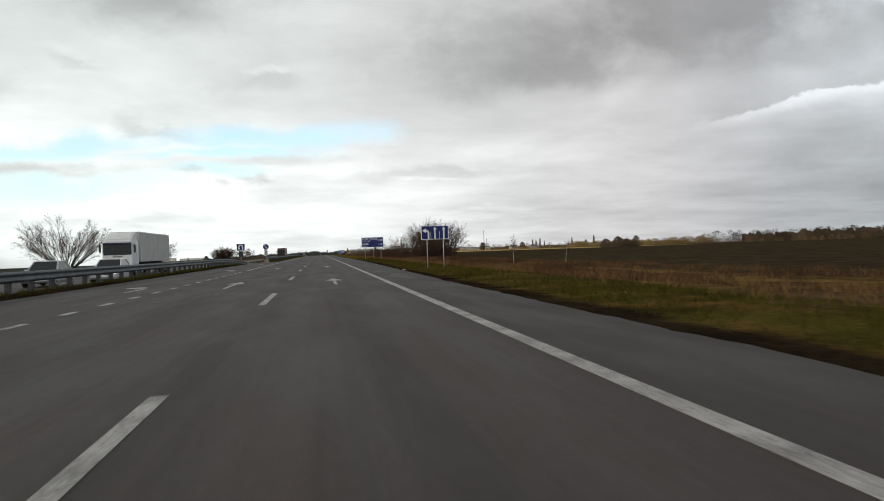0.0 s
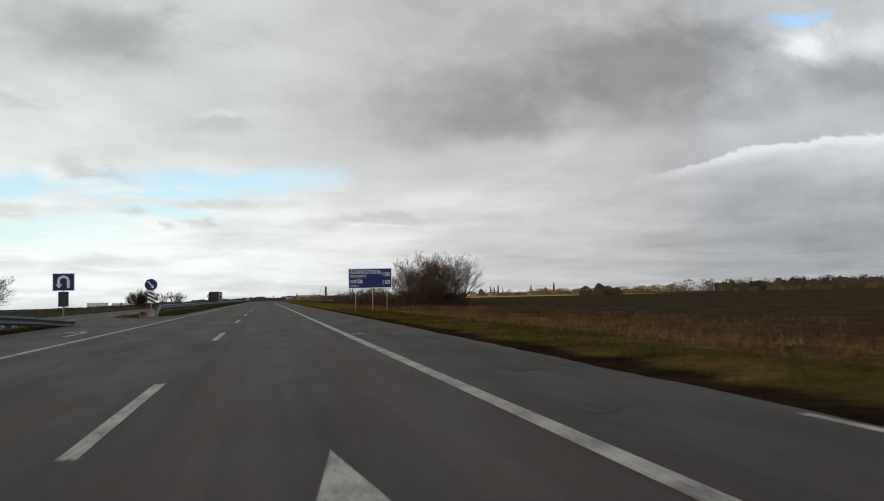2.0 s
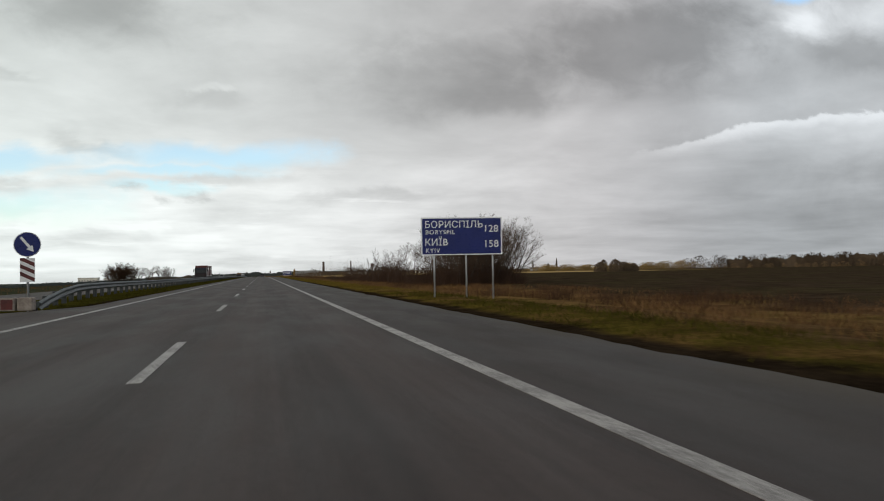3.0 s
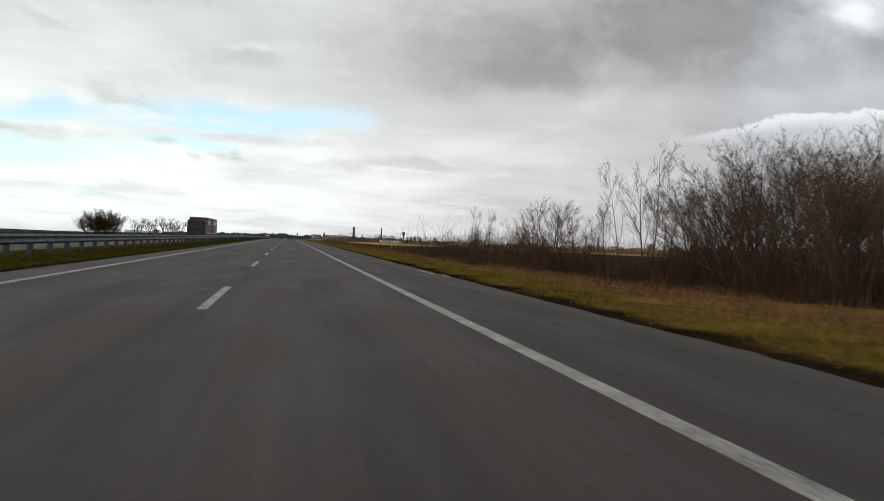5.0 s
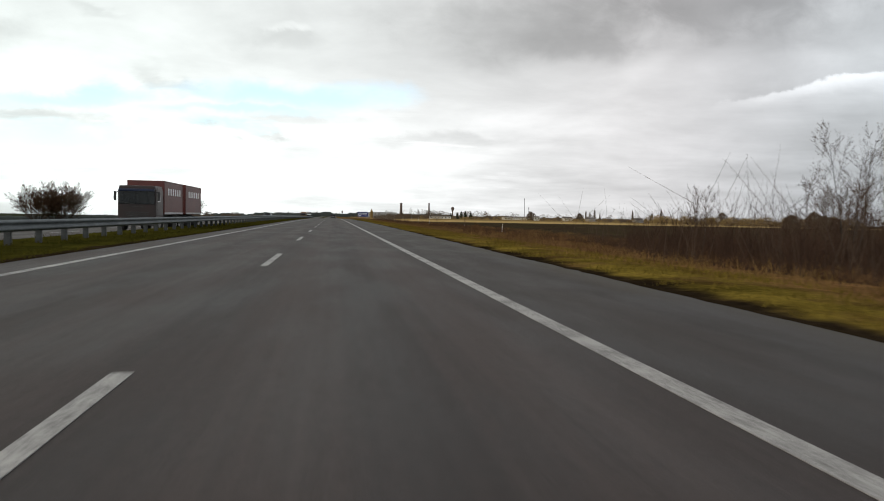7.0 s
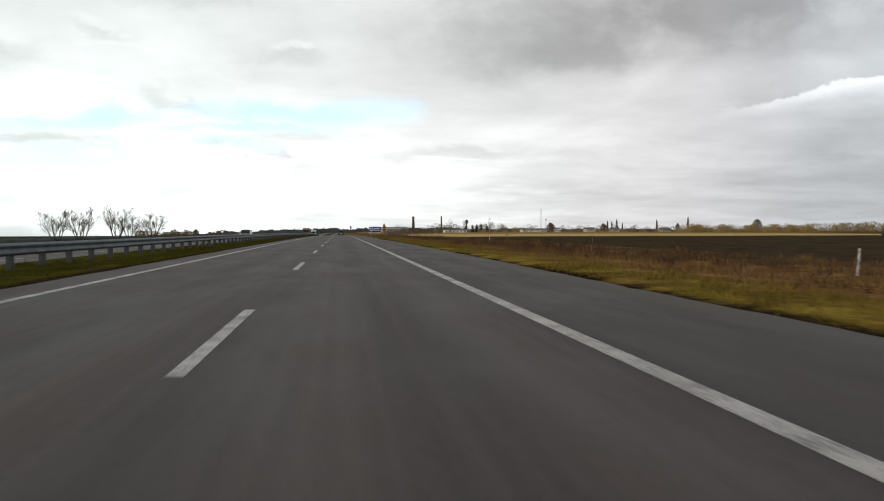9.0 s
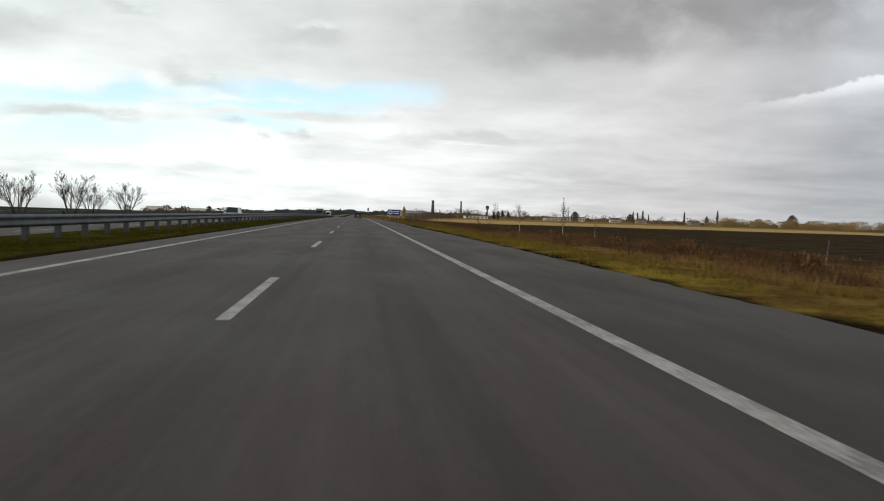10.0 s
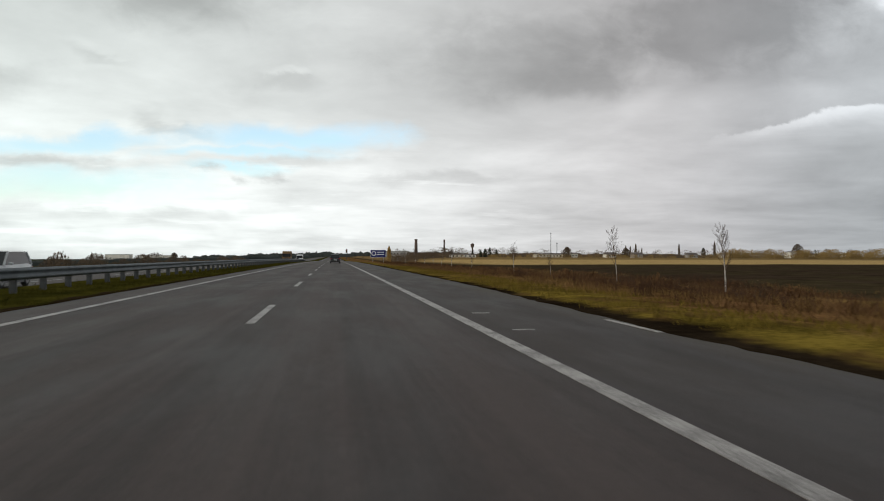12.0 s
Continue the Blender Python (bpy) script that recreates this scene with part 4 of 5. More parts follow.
# the thicket on the right: dense trees, slender trees, one by itself
dense = [tree("bare_tree", 20 + i, h, "bare bushy tree with brown twigs and a few dry leaves", stems=6, wide=0.72, forks=(10, 9, 5), radius=0.085, shrink=0.50, spread=0.58, lift=0.018,
              leaves=420, group="thicket trees", bare=0.18) for i, h in enumerate((7.3, 6.8, 7.5))]
spots = [(30.2, 182.2), (27.6, 180.0), (32.2, 188.0), (26.4, 182.5), (25.6, 179.0), (29.2, 185.5), (26.8, 187.0), (33.0, 191.5), (28.4, 177.8), (28.6, 191.0), (25.4, 188.5), (31.0, 193.5),
         (31.4, 200.0), (27.0, 194.5), (33.4, 205.5), (30.0, 197.0), (33.4, 184.5), (34.4, 189.0)]
for i, (x, y) in enumerate(spots):
    if i < 3:
        set_down(dense[i], x, y, 40 * i)
    else:
        plant(dense[i % 3], x, y, rng.uniform(0, 360), (1.06 - 0.026 * math.hypot(x - 30.5, 0.8 * (y - 187))) * rng.uniform(0.92, 1.04))
slim = [tree("slender_tree", 40 + i, 6.6, "slender bare tree with thin grey-brown twigs", stems=1 + i % 2, wide=0.16, lean=0.14, forks=(14, 7, 4), radius=0.05, shrink=0.42, spread=0.48, lift=0.035,
             group="slender trees", leaves=90, bare=0.25) for i in range(3)]
for i, (x, y, s) in enumerate(((28.1, 208.2, 1.22), (29.5, 206.4, 1.35), (31.6, 207.2, 1.2), (30.4, 209.6, 1.0), (28.8, 203.0, 0.9), (29.5, 219.3, 0.82), (31.2, 221.2, 0.86), (33.0, 222.6, 0.9),
                               (23.2, 238.4, 0.62), (24.3, 240.0, 0.86), (25.4, 241.0, 0.8), (32.4, 270.0, 0.8), (24.0, 243.0, 0.6), (21.6, 232.0, 0.42), (26.2, 229.0, 0.72), (29.8, 265.0, 0.6), (19.4, 214.0, 0.4), (17.8, 222.0, 0.42), (22.0, 249.0, 0.5),
                               (18.5, 204.5, 0.55), (20.6, 208.5, 0.64), (22.4, 212.0, 0.68), (16.8, 200.5, 0.46), (19.6, 206.0, 0.52), (24.4, 214.5, 0.62), (21.4, 205.5, 0.60), (23.4, 209.0, 0.66))):
    if i < 3:
        set_down(slim[i], x, y, 70 * i)
        slim[i].matrix_world = slim[i].matrix_world @ Matrix.Diagonal((s, s, s, 1))
    else:
        plant(slim[i % 3], x, y, rng.uniform(0, 360), s / (1.22, 1.35, 1.2)[i % 3])
lone = tree("bare_tree", 61, 7.2, "bare spreading tree standing by itself in the brush", stems=5, wide=0.55, forks=(10, 8, 5), radius=0.085, shrink=0.48, spread=0.50, lift=0.025, thin=0.009, group="thicket trees", bare=0.3)
set_down(lone, 28.5, 226.3, 20)
lone.matrix_world = lone.matrix_world @ Matrix.Rotation(radians(7), 4, "Y") @ Matrix.Diagonal((0.98, 0.98, 0.88, 1))
plant(lone, 26.0, 229.5, 140, 0.62)
plant(lone, 31.6, 226.0, 250, 0.60)
plant(lone, 24.3, 240.4, 80, 0.55)

# trees beyond the opposite carriageway
round_tree = tree("round_bare_tree", 71, 8.6, "wide round bare tree with many rising stems", stems=28, wide=1.45, forks=(9, 8, 4), radius=0.11, shrink=0.50, spread=0.46, lift=0.03, group="roadside round trees", bare=0.3, thin=0.012)
set_down(round_tree, -44.0, 146.0, 15)
plant(round_tree, -30.6, 152.0, 110, 0.64)
plant(round_tree, -36.0, 159.0, 200, 0.34)
scrub = tree("bare_shrub", 75, 5.0, "reddish brown leafless shrub", stems=20, wide=1.25, forks=(10, 7, 4), radius=0.05, shrink=0.52, spread=0.55, twig=RED_TWIG, leaves=400, thin=0.015, group="roadside shrubs", category="shrub", bare=0.15)
set_down(scrub, -40.2, 324.5, 30)
scrub.matrix_world = scrub.matrix_world @ Matrix.Diagonal((0.92, 0.92, 0.90, 1))
for x, y, s in ((-37.2, 326.0, 1.1), (-38.8, 328.0, 1.0)):
    plant(scrub, x, y, rng.uniform(0, 360), s)
vase = tree("young_bare_tree", 81, 5.0, "young bare tree with upswept branches", stems=5, wide=0.62, forks=(9, 8, 5), radius=0.12, shrink=0.52, spread=0.44, lift=0.02, thin=0.012, group="young bare trees", bare=0.3)
set_down(vase, -40.4, 397.4, 10)
for x, y, s in ((-43.8, 396.5, 0.92), (-37.9, 408.0, 1.08), (-36.3, 411.5, 0.82), (-36.9, 430.4, 0.98), (22.8, 213.0, 0.5)):
    plant(vase, x, y, rng.uniform(0, 360), s)

bush = tree("weed_bush", 84, 1.15, "low dark leafless bush in the dry verge", stems=20, wide=1.3, forks=(5, 3, 1), radius=0.02, shrink=0.45, spread=0.7, lift=0.05, thin=0.008, twig=RED_TWIG, leaves=120,
            group="verge bushes", category="bush", bare=0.15)
set_down(bush, 12.6, 362.4, 0)
for x, y, s in ((13.0, 358.6, 0.9), (13.7, 361.0, 1.1), (24.6, 64.6, 1.0), (18.3, 52.4, 0.9), (17.2, 66.0, 0.8), (19.5, 83.0, 1.0), (15.6, 95.0, 0.7), (18.8, 286.0, 0.9), (16.4, 301.0, 1.0), (14.8, 312.0, 0.8),
                (18.0, 325.0, 1.1), (15.4, 336.0, 0.9), (17.4, 347.0, 1.2), (19.2, 372.0, 1.1), (16.0, 381.0, 1.0), (18.6, 392.0, 0.9), (20.4, 404.0, 1.2), (17.0, 418.0, 1.0)):
    plant(bush, x, y, rng.uniform(0, 360), 0.75 * s)

# a row of young birches along the field
birch = [tree("young_birch", 90 + i, 4.1, "thin young birch with a white trunk and fine bare twigs", stems=1, lean=0.03, forks=(32, 8, 3), radius=0.05, shrink=0.34, spread=0.50, lift=0.03, thin=0.0045,
              bark=BIRCH, twig=TWIG, group="birch row", bare=0.35) for i in range(3)]
for i, (x, y, s) in enumerate(((22.5, 374.0, 1.05), (22.5, 394.8, 1.0), (22.6, 411.0, 0.98), (23.6, 448.0, 1.0), (22.8, 493.0, 1.0), (22.6, 505.0, 0.9), (22.9, 519.0, 1.05), (22.5, 532.0, 0.9), (22.7, 553.0, 1.0),
                               (22.4, 428.0, 0.6), (22.8, 364.5, 0.42), (20.9, 59.0, 0.55), (21.3, 77.0, 0.85), (22.7, 472.0, 0.7), (22.6, 580.0, 1.0), (22.4, 604.0, 0.9), (22.6, 330.0, 0.4))):
    if i < 3:
        set_down(birch[i], x, y, 50 * i)
    else:
        plant(birch[i % 3], x, y, rng.uniform(0, 360), s)
stake = thing("white_stake", "short weathered white stake in the dry grass", "stake", (20.6, 293.7, land(20.6, 293.7)), 10)
part("shaft", rod(bmesh.new(), 0.055, 1.15, (0, 0, -0.1), (3, 2, 0), 8, 0.04), BIRCH, stake)
part("band", rod(bmesh.new(), 0.058, 0.10, (0, 0, 0.55), (3, 2, 0), 8, 0.055), BLACK, stake)


# ---- grass and weeds ----
RNG = np.random.default_rng(5)


def lands(x, y):
    return np.array([land(a, b) for a, b in zip(x, y)])


def blades(name, x, y, tall, thick, mat, label, category, lean=0.35):
    """One upright blade for each place."""
    n = len(x)
    z = lands(x, y)
    turn = RNG.uniform(0, 2 * math.pi, n)
    h = tall * RNG.uniform(0.5, 1.25, n)
    w = thick * RNG.uniform(0.6, 1.4, n)
    tx, ty = RNG.normal(0, lean, n) * h, RNG.normal(0, lean, n) * h
    p = np.zeros((n, 3, 3))
    p[:, 0] = np.stack([x - np.cos(turn) * w, y - np.sin(turn) * w, z - 0.03], 1)
    p[:, 1] = np.stack([x + np.cos(turn) * w, y + np.sin(turn) * w, z - 0.03], 1)
    p[:, 2] = np.stack([x + tx, y + ty, z + h], 1)
    return tagged(triangles(name, p, mat), label, category, kind="stuff")


def clumps(n, x0, x1, y0, y1, per, radius, keep=None, seed=7, base=0.45):
    """Places in clumps, thicker where a slow noise is high."""
    cx, cy = RNG.uniform(x0, x1, n), RNG.uniform(y0, y1, n)
    k = np.array([noise.noise((a * 0.30, b * 0.13, seed)) + 0.5 * noise.noise((a * 0.9, b * 0.5, seed)) for a, b in zip(cx, cy)])
    ok = RNG.random(n) < np.clip(base + 1.7 * k, 0.02, 1)
    cx, cy = cx[ok], cy[ok]
    if keep is not None:
        m = keep(cx, cy)
        cx, cy = cx[m], cy[m]
    x = np.repeat(cx, per) + RNG.normal(0, radius, len(cx) * per)
    y = np.repeat(cy, per) + RNG.normal(0, radius, len(cx) * per)
    return x, y


x, y = clumps(14000, 6.6, 10.6, 0, 440, 9, 0.16, lambda a, b: a > 7.35 - 0.75 * (b < 55), 3, 0.7)
# first stretch gets the darker grass, matching the shade in the ground colour
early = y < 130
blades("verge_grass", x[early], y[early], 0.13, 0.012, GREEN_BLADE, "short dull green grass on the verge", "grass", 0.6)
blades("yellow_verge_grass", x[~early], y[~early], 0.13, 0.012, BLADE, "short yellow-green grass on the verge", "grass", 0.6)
x, y = clumps(9000, 9.2, 17.0, 0, 460, 12, 0.20, None, 21, 0.20)
keep = (y > 150) | (RNG.random(len(y)) < 0.35)
x, y = x[keep], y[keep]
blades("dry_grass", x, y, 0.26, 0.010, STRAW, "pale dry grass tufts behind the verge", "grass", 0.45)
x, y = clumps(11000, 9.8, 29.0, 0, 480, 16, 0.30, None, 33, 0.25)
blades("brown_weeds", x, y, 0.36, 0.016, WEED, "brown withered weeds along the field", "weeds", 0.8)
x, y = clumps(6000, 11.5, 30.0, 0, 480, 14, 0.26, None, 44, 0.10)
keep = (y > 150) | (RNG.random(len(y)) < 0.35)
x, y = x[keep], y[keep]
blades("tall_dry_grass", x, y, 0.36, 0.012, STRAW, "tall pale withered grass", "grass", 0.35)
x, y = clumps(9000, -9.4, -5.5, 121, 520, 8, 0.14, lambda a, b: a > -9.3, 5, 0.9)
blades("median_grass", x, y, 0.11, 0.012, GREEN_BLADE, "green grass on the median", "grass", 0.6)
x, y = clumps(1500, -9.5, -8.3, -20, 99, 8, 0.10, lambda a, b: b < 98.5, 5, 0.9)
blades("rail_grass", x, y, 0.14, 0.012, GREEN_BLADE, "dark grass below the guardrail", "grass", 0.6)
x, y = clumps(2500, -60, -21.5, 0, 520, 8, 0.4)
blades("far_verge_grass", x, y, 0.45, 0.02, WEED, "dry grass beyond the opposite carriageway", "grass", 0.4)


def thicket(name, n, spot, tall, mat, label, stalks=26):
    """Leafless undergrowth: many thin crooked stalks."""
    segs = []
    r = random.Random(n)
    for _ in range(n):
        x, y, size = spot(r)
        z = land(x, y)
        for _ in range(stalks):
            a = Vector((x + r.gauss(0, 0.35), y + r.gauss(0, 0.35), z - 0.05))
            h = tall * size * r.uniform(0.5, 1.15)
            b = a + Vector((r.gauss(0, 0.14) * h, r.gauss(0, 0.14) * h, h * 0.6))
            c = b + Vector((r.gauss(0, 0.22) * h, r.gauss(0, 0.22) * h, h * 0.4))
            segs.append((a, b, 0.012, 0.008))
            segs.append((b, c, 0.008, 0.003))
    v, f = tubes(segs, 3)
    return tagged(raw(name, v, f, mat), label, "undergrowth", kind="stuff")


thicket("thicket_floor", 300, lambda r: (min(r.gauss(29.0, 2.6), 33.5), r.uniform(177, 196), r.uniform(0.6, 1.5)), 2.0, DARK_TWIG, "dense dark brush between the thicket trees", 34)


def brush_front(y):
    """How near the road the undergrowth comes."""
    return 22.0 - 9.0 * smooth(y, 176, 197) + 6.0 * smooth(y, 232, 262) + 1.6 * noise.noise((y * 0.22, 0, 9)) + 0.8 * noise.noise((y * 0.9, 0, 9))


def brush_spot(r):
    y = r.uniform(176, 264)
    x = brush_front(y) + (8.5 + 7.0 * smooth(y, 178, 196)) * r.random() ** 1.3
    deep = 0.28 + 0.72 * smooth(x - brush_front(y), 0.0, 6.0)
    deep *= 0.95 + 0.9 * noise.noise((x * 0.30, y * 0.16, 4)) + 0.5 * noise.noise((x * 0.9, y * 0.6, 8))
    return x, y, deep * (r.uniform(0.45, 1.1) if r.random() < 0.8 else r.uniform(1.2, 1.9))


thicket("undergrowth", 900, brush_spot, 1.75, DARK_TWIG, "dense leafless reddish-brown undergrowth below the trees", 24)
thicket("saplings", 130, lambda r: (*brush_spot(r)[:2], r.uniform(0.6, 1.3)), 3.1, TWIG, "thin pale upright shoots among the undergrowth", 4)


def edge_spot(r):
    """Brush in loose patches beside the field."""
    while True:
        x, y = r.uniform(11.5, 26.0), r.choice((r.uniform(0, 160), r.uniform(255, 520), r.uniform(300, 420)))
        k = noise.noise((x * 0.16, y * 0.07, 14)) + 0.5 * noise.noise((x * 0.5, y * 0.3, 15))
        if k > 0.12:
            return x, y, 0.35 + 0.75 * min(k, 0.8) + r.uniform(0, 0.3)


thicket("field_edge_brush", 620, edge_spot, 0.80, RED_TWIG, "low brown brush in patches along the field's edge", 24)


# ---- vehicles ----
def loft(bm, rings):
    """Skins a row of rings of equal length and closes both ends."""
    rows = [[bm.verts.new(p) for p in ring] for ring in rings]
    n = len(rows[0])
    for a, b in zip(rows, rows[1:]):
        for i in range(n):
            j = (i + 1) % n
            bm.faces.new((a[i], a[j], b[j], b[i]))
    bm.faces.new(rows[0]), bm.faces.new(rows[-1][::-1])
    bmesh.ops.recalc_face_normals(bm, faces=bm.faces)
    return bm


def wheel(parent, x, y, r, width, side):
    bm = rod(bmesh.new(), r, width, (x - width / 2, y, r), (0, 90, 0), 28)
    bmesh.ops.bevel(bm, geom=[e for e in bm.edges if len(e.link_faces) == 2 and any(len(f.verts) > 4 for f in e.link_faces)], offset=0.03, segments=2, affect="EDGES")
    tyre = part("wheel", bm, RUBBER, parent, smooth=False)
    face = x + side * width / 2
    part("rim", rod(bmesh.new(), r * 0.62, 0.02, (face - 0.01 + side * 0.004, y, r), (0, 90, 0), 20), RIM, tyre, "steel rim")
    part("hub", rod(bmesh.new(), r * 0.18, 0.03, (face - 0.015 + side * 0.012, y, r), (0, 90, 0), 12), BLACK, tyre)


def car(name, label, paint, L=4.5, W=1.76, H=1.46, wagon=False, lit=False, group=""):
    """A car whose front looks along -y, its middle at the origin."""
    root = tagged(new(name), label, "car", group)
    h = L / 2
    hip = 0.88 if H < 1.6 else 1.0

    def ring(y, low, top, half):
        return [(-half * 0.94, y, low), (-half, y, low + 0.16), (-half, y, top - 0.16), (-half * 0.90, y, top), (half * 0.90, y, top), (half, y, top - 0.16), (half, y, low + 0.16), (half * 0.94, y, low)]

    rings = [ring(-h, 0.34, 0.66, W * 0.40), ring(-h + 0.12, 0.24, 0.74, W * 0.46), ring(-h + 0.6, 0.20, hip - 0.06, W * 0.49), ring(-h + 1.25, 0.20, hip, W * 0.5), ring(0, 0.20, hip + 0.02, W * 0.5),
             ring(h - 0.9, 0.20, hip + 0.05, W * 0.5), ring(h - 0.3, 0.22, hip + (0.06 if wagon else 0.03), W * 0.48), ring(h - 0.06, 0.28, hip, W * 0.45), ring(h, 0.36, hip - 0.12, W * 0.42)]
    body = part("body", loft(bmesh.new(), rings), paint, root, smooth=False)

    def cap(y, z, half):
        return [(-half, y, z), (half, y, z)]

    back = h - (0.18 if wagon else 0.55)
    bm = bmesh.new()
    lowr = [(-W * 0.45, -h + 1.2, hip - 0.04), (W * 0.45, -h + 1.2, hip - 0.04), (W * 0.45, back, hip), (-W * 0.45, back, hip)]
    topr = [(-W * 0.36, -h + 2.0, H - 0.03), (W * 0.36, -h + 2.0, H - 0.03), (W * 0.36, back - (0.25 if wagon else 0.75), H - 0.02), (-W * 0.36, back - (0.25 if wagon else 0.75), H - 0.02)]
    part("cabin_glass", loft(bm, [lowr, topr]), GLASS, root, "dark window glass")
    roof = [(x * 1.03, y, z + 0.012) for x, y, z in topr]
    crown = [(x * 0.86, y * 0.9, z + 0.05) for x, y, z in topr]
    part("roof", loft(bmesh.new(), [roof, crown]), paint, root)
    for a, b in zip(lowr, topr):
        va, vb = Vector(a), Vector(b)
        way = vb - va
        tilt = way.to_track_quat("Z", "Y").to_matrix().to_4x4()
        bm = block(bmesh.new(), 0.07, 0.09, way.length, (0, 0, way.length / 2), 0.015)
        bmesh.ops.transform(bm, matrix=Matrix.Translation(va) @ tilt, verts=bm.verts)
        part("pillar", bm, paint, root)
    for s in (-1, 1):
        part("headlight", block(bmesh.new(), 0.36, 0.14, 0.15, (s * W * 0.34, -h + 0.06, 0.66), 0.03), BEAM if lit else LAMP, root, "lit headlight" if lit else "clear headlight")
        part("tail_light", block(bmesh.new(), 0.26, 0.10, 0.22, (s * W * 0.38, h - 0.06, 0.80), 0.03), TAIL, root, "red tail light")
        part("mirror", block(bmesh.new(), 0.18, 0.10, 0.13, (s * W * 0.54, -h + 1.55, hip + 0.06), 0.03), paint, root)
        wheel(root, s * (W / 2 - 0.12), -h + 0.85, 0.32, 0.21, s)
        wheel(root, s * (W / 2 - 0.12), h - 0.88, 0.32, 0.21, s)
    part("bumper", block(bmesh.new(), W * 0.82, 0.10, 0.20, (0, h - 0.01, 0.42), 0.04), BLACK, root, "dark bumper")
    part("grille", block(bmesh.new(), W * 0.44, 0.05, 0.14, (0, -h + 0.02, 0.56), 0.02), BLACK, root)
    part("number_plate", block(bmesh.new(), 0.50, 0.02, 0.11, (0, h + 0.05, 0.62), 0.004), SIGN_WHITE, root, "plain white plate")
    part("number_plate", block(bmesh.new(), 0.50, 0.02, 0.11, (0, -h - 0.01, 0.44), 0.004), SIGN_WHITE, root, "plain white plate")
    return root


def cab(root, paint, W, H, fairing=0.0):
    """A flat-fronted driver's cab, its front at the origin, with a roof fairing if it has one."""
    roof = H - fairing
    dark = paint == CAB_DARK
    trim = BLACK if dark else paint
    bm = bmesh.new()
    slab(bm, [(-W / 2, 0.75), (W / 2, 0.75), (W / 2, roof - 0.35), (W / 2 - 0.10, roof), (-W / 2 + 0.10, roof), (-W / 2, roof - 0.35)], 0.0, 2.15)
    front = [e for e in bm.edges if all(v.co.y < 0.01 for v in e.verts)]
    bmesh.ops.bevel(bm, geom=front, offset=0.12, segments=3, affect="EDGES", profile=0.6)
    part("cab", bm, paint, root)
    if fairing:
        bm = bmesh.new()
        half = W / 2 - 0.12
        rings = [[(-half, y, roof - 0.02), (half, y, roof - 0.02), (half, y, z - 0.1), (half - 0.2, y, z), (-half + 0.2, y, z), (-half, y, z - 0.1)]
                 for y, z in ((0.30, roof + 0.14), (0.75, roof + fairing * 0.62), (1.30, roof + fairing * 0.92), (2.1, H))]
        part("roof_fairing", loft(bm, rings), paint, root, "sloping roof fairing")
    eye = roof - 0.80
    part("windscreen", block(bmesh.new(), W * 0.92, 0.05, 0.92, (0, -0.012, eye), 0.03), GLASS, root, "dark windscreen")
    part("sun_visor", block(bmesh.new(), W * 0.92, 0.22, 0.16, (0, -0.09, eye + 0.50), 0.03), VISOR, root, "dark blue sun visor")
    part("wiper", block(bmesh.new(), W * 0.36, 0.02, 0.03, (-W * 0.2, -0.045, eye - 0.40), 0.005, (0, 8, 0)), BLACK, root)
    part("badge_bar", block(bmesh.new(), W * 0.30, 0.02, 0.08, (0, -0.015, eye - 0.62), 0.006), CHASSIS, root, "plain dark bar")
    for k in range(3):
        part("grille_slat", block(bmesh.new(), W * (0.62 - 0.05 * k), 0.04, 0.075, (0, -0.015, 1.28 - 0.13 * k), 0.012), BLACK, root)
    part("bumper", block(bmesh.new(), W * 0.98, 0.28, 0.42, (0, -0.06, 0.60), 0.06), trim, root)
    part("number_plate", block(bmesh.new(), 0.50, 0.02, 0.11, (0, -0.21, 0.52), 0.004), SIGN_WHITE, root, "plain white plate")
    for s in (-1, 1):
        part("headlight", block(bmesh.new(), 0.38, 0.05, 0.20, (s * W * 0.36, -0.205, 0.66), 0.03), LAMP, root, "clear headlight")
        part("side_window", block(bmesh.new(), 0.04, 0.85, 0.66, (s * W * 0.5, 0.80, eye), 0.03), GLASS, root)
        door = part("door", block(bmesh.new(), 0.03, 1.05, 1.9, (s * (W * 0.5 - 0.004), 0.82, eye - 0.28), 0.02), paint, root)
        part("door_handle", block(bmesh.new(), 0.03, 0.16, 0.04, (s * (W * 0.5 + 0.02), 1.2, eye - 0.55), 0.008), BLACK, door)
        part("step", block(bmesh.new(), 0.10, 0.5, 0.05, (s * (W * 0.5 - 0.03), 0.7, 0.62), 0.01), CHASSIS, root)
        arm = part("mirror", block(bmesh.new(), 0.16, 0.12, 0.62, (s * (W * 0.5 + 0.17), 0.02, eye + 0.08), 0.03), BLACK, root)
        part("mirror_arm", block(bmesh.new(), 0.22, 0.04, 0.04, (s * (W * 0.5 + 0.06), 0.06, eye + 0.36), 0.01), BLACK, arm)
        wheel(root, s * (W / 2 - 0.16), 1.05, 0.50, 0.30, s)


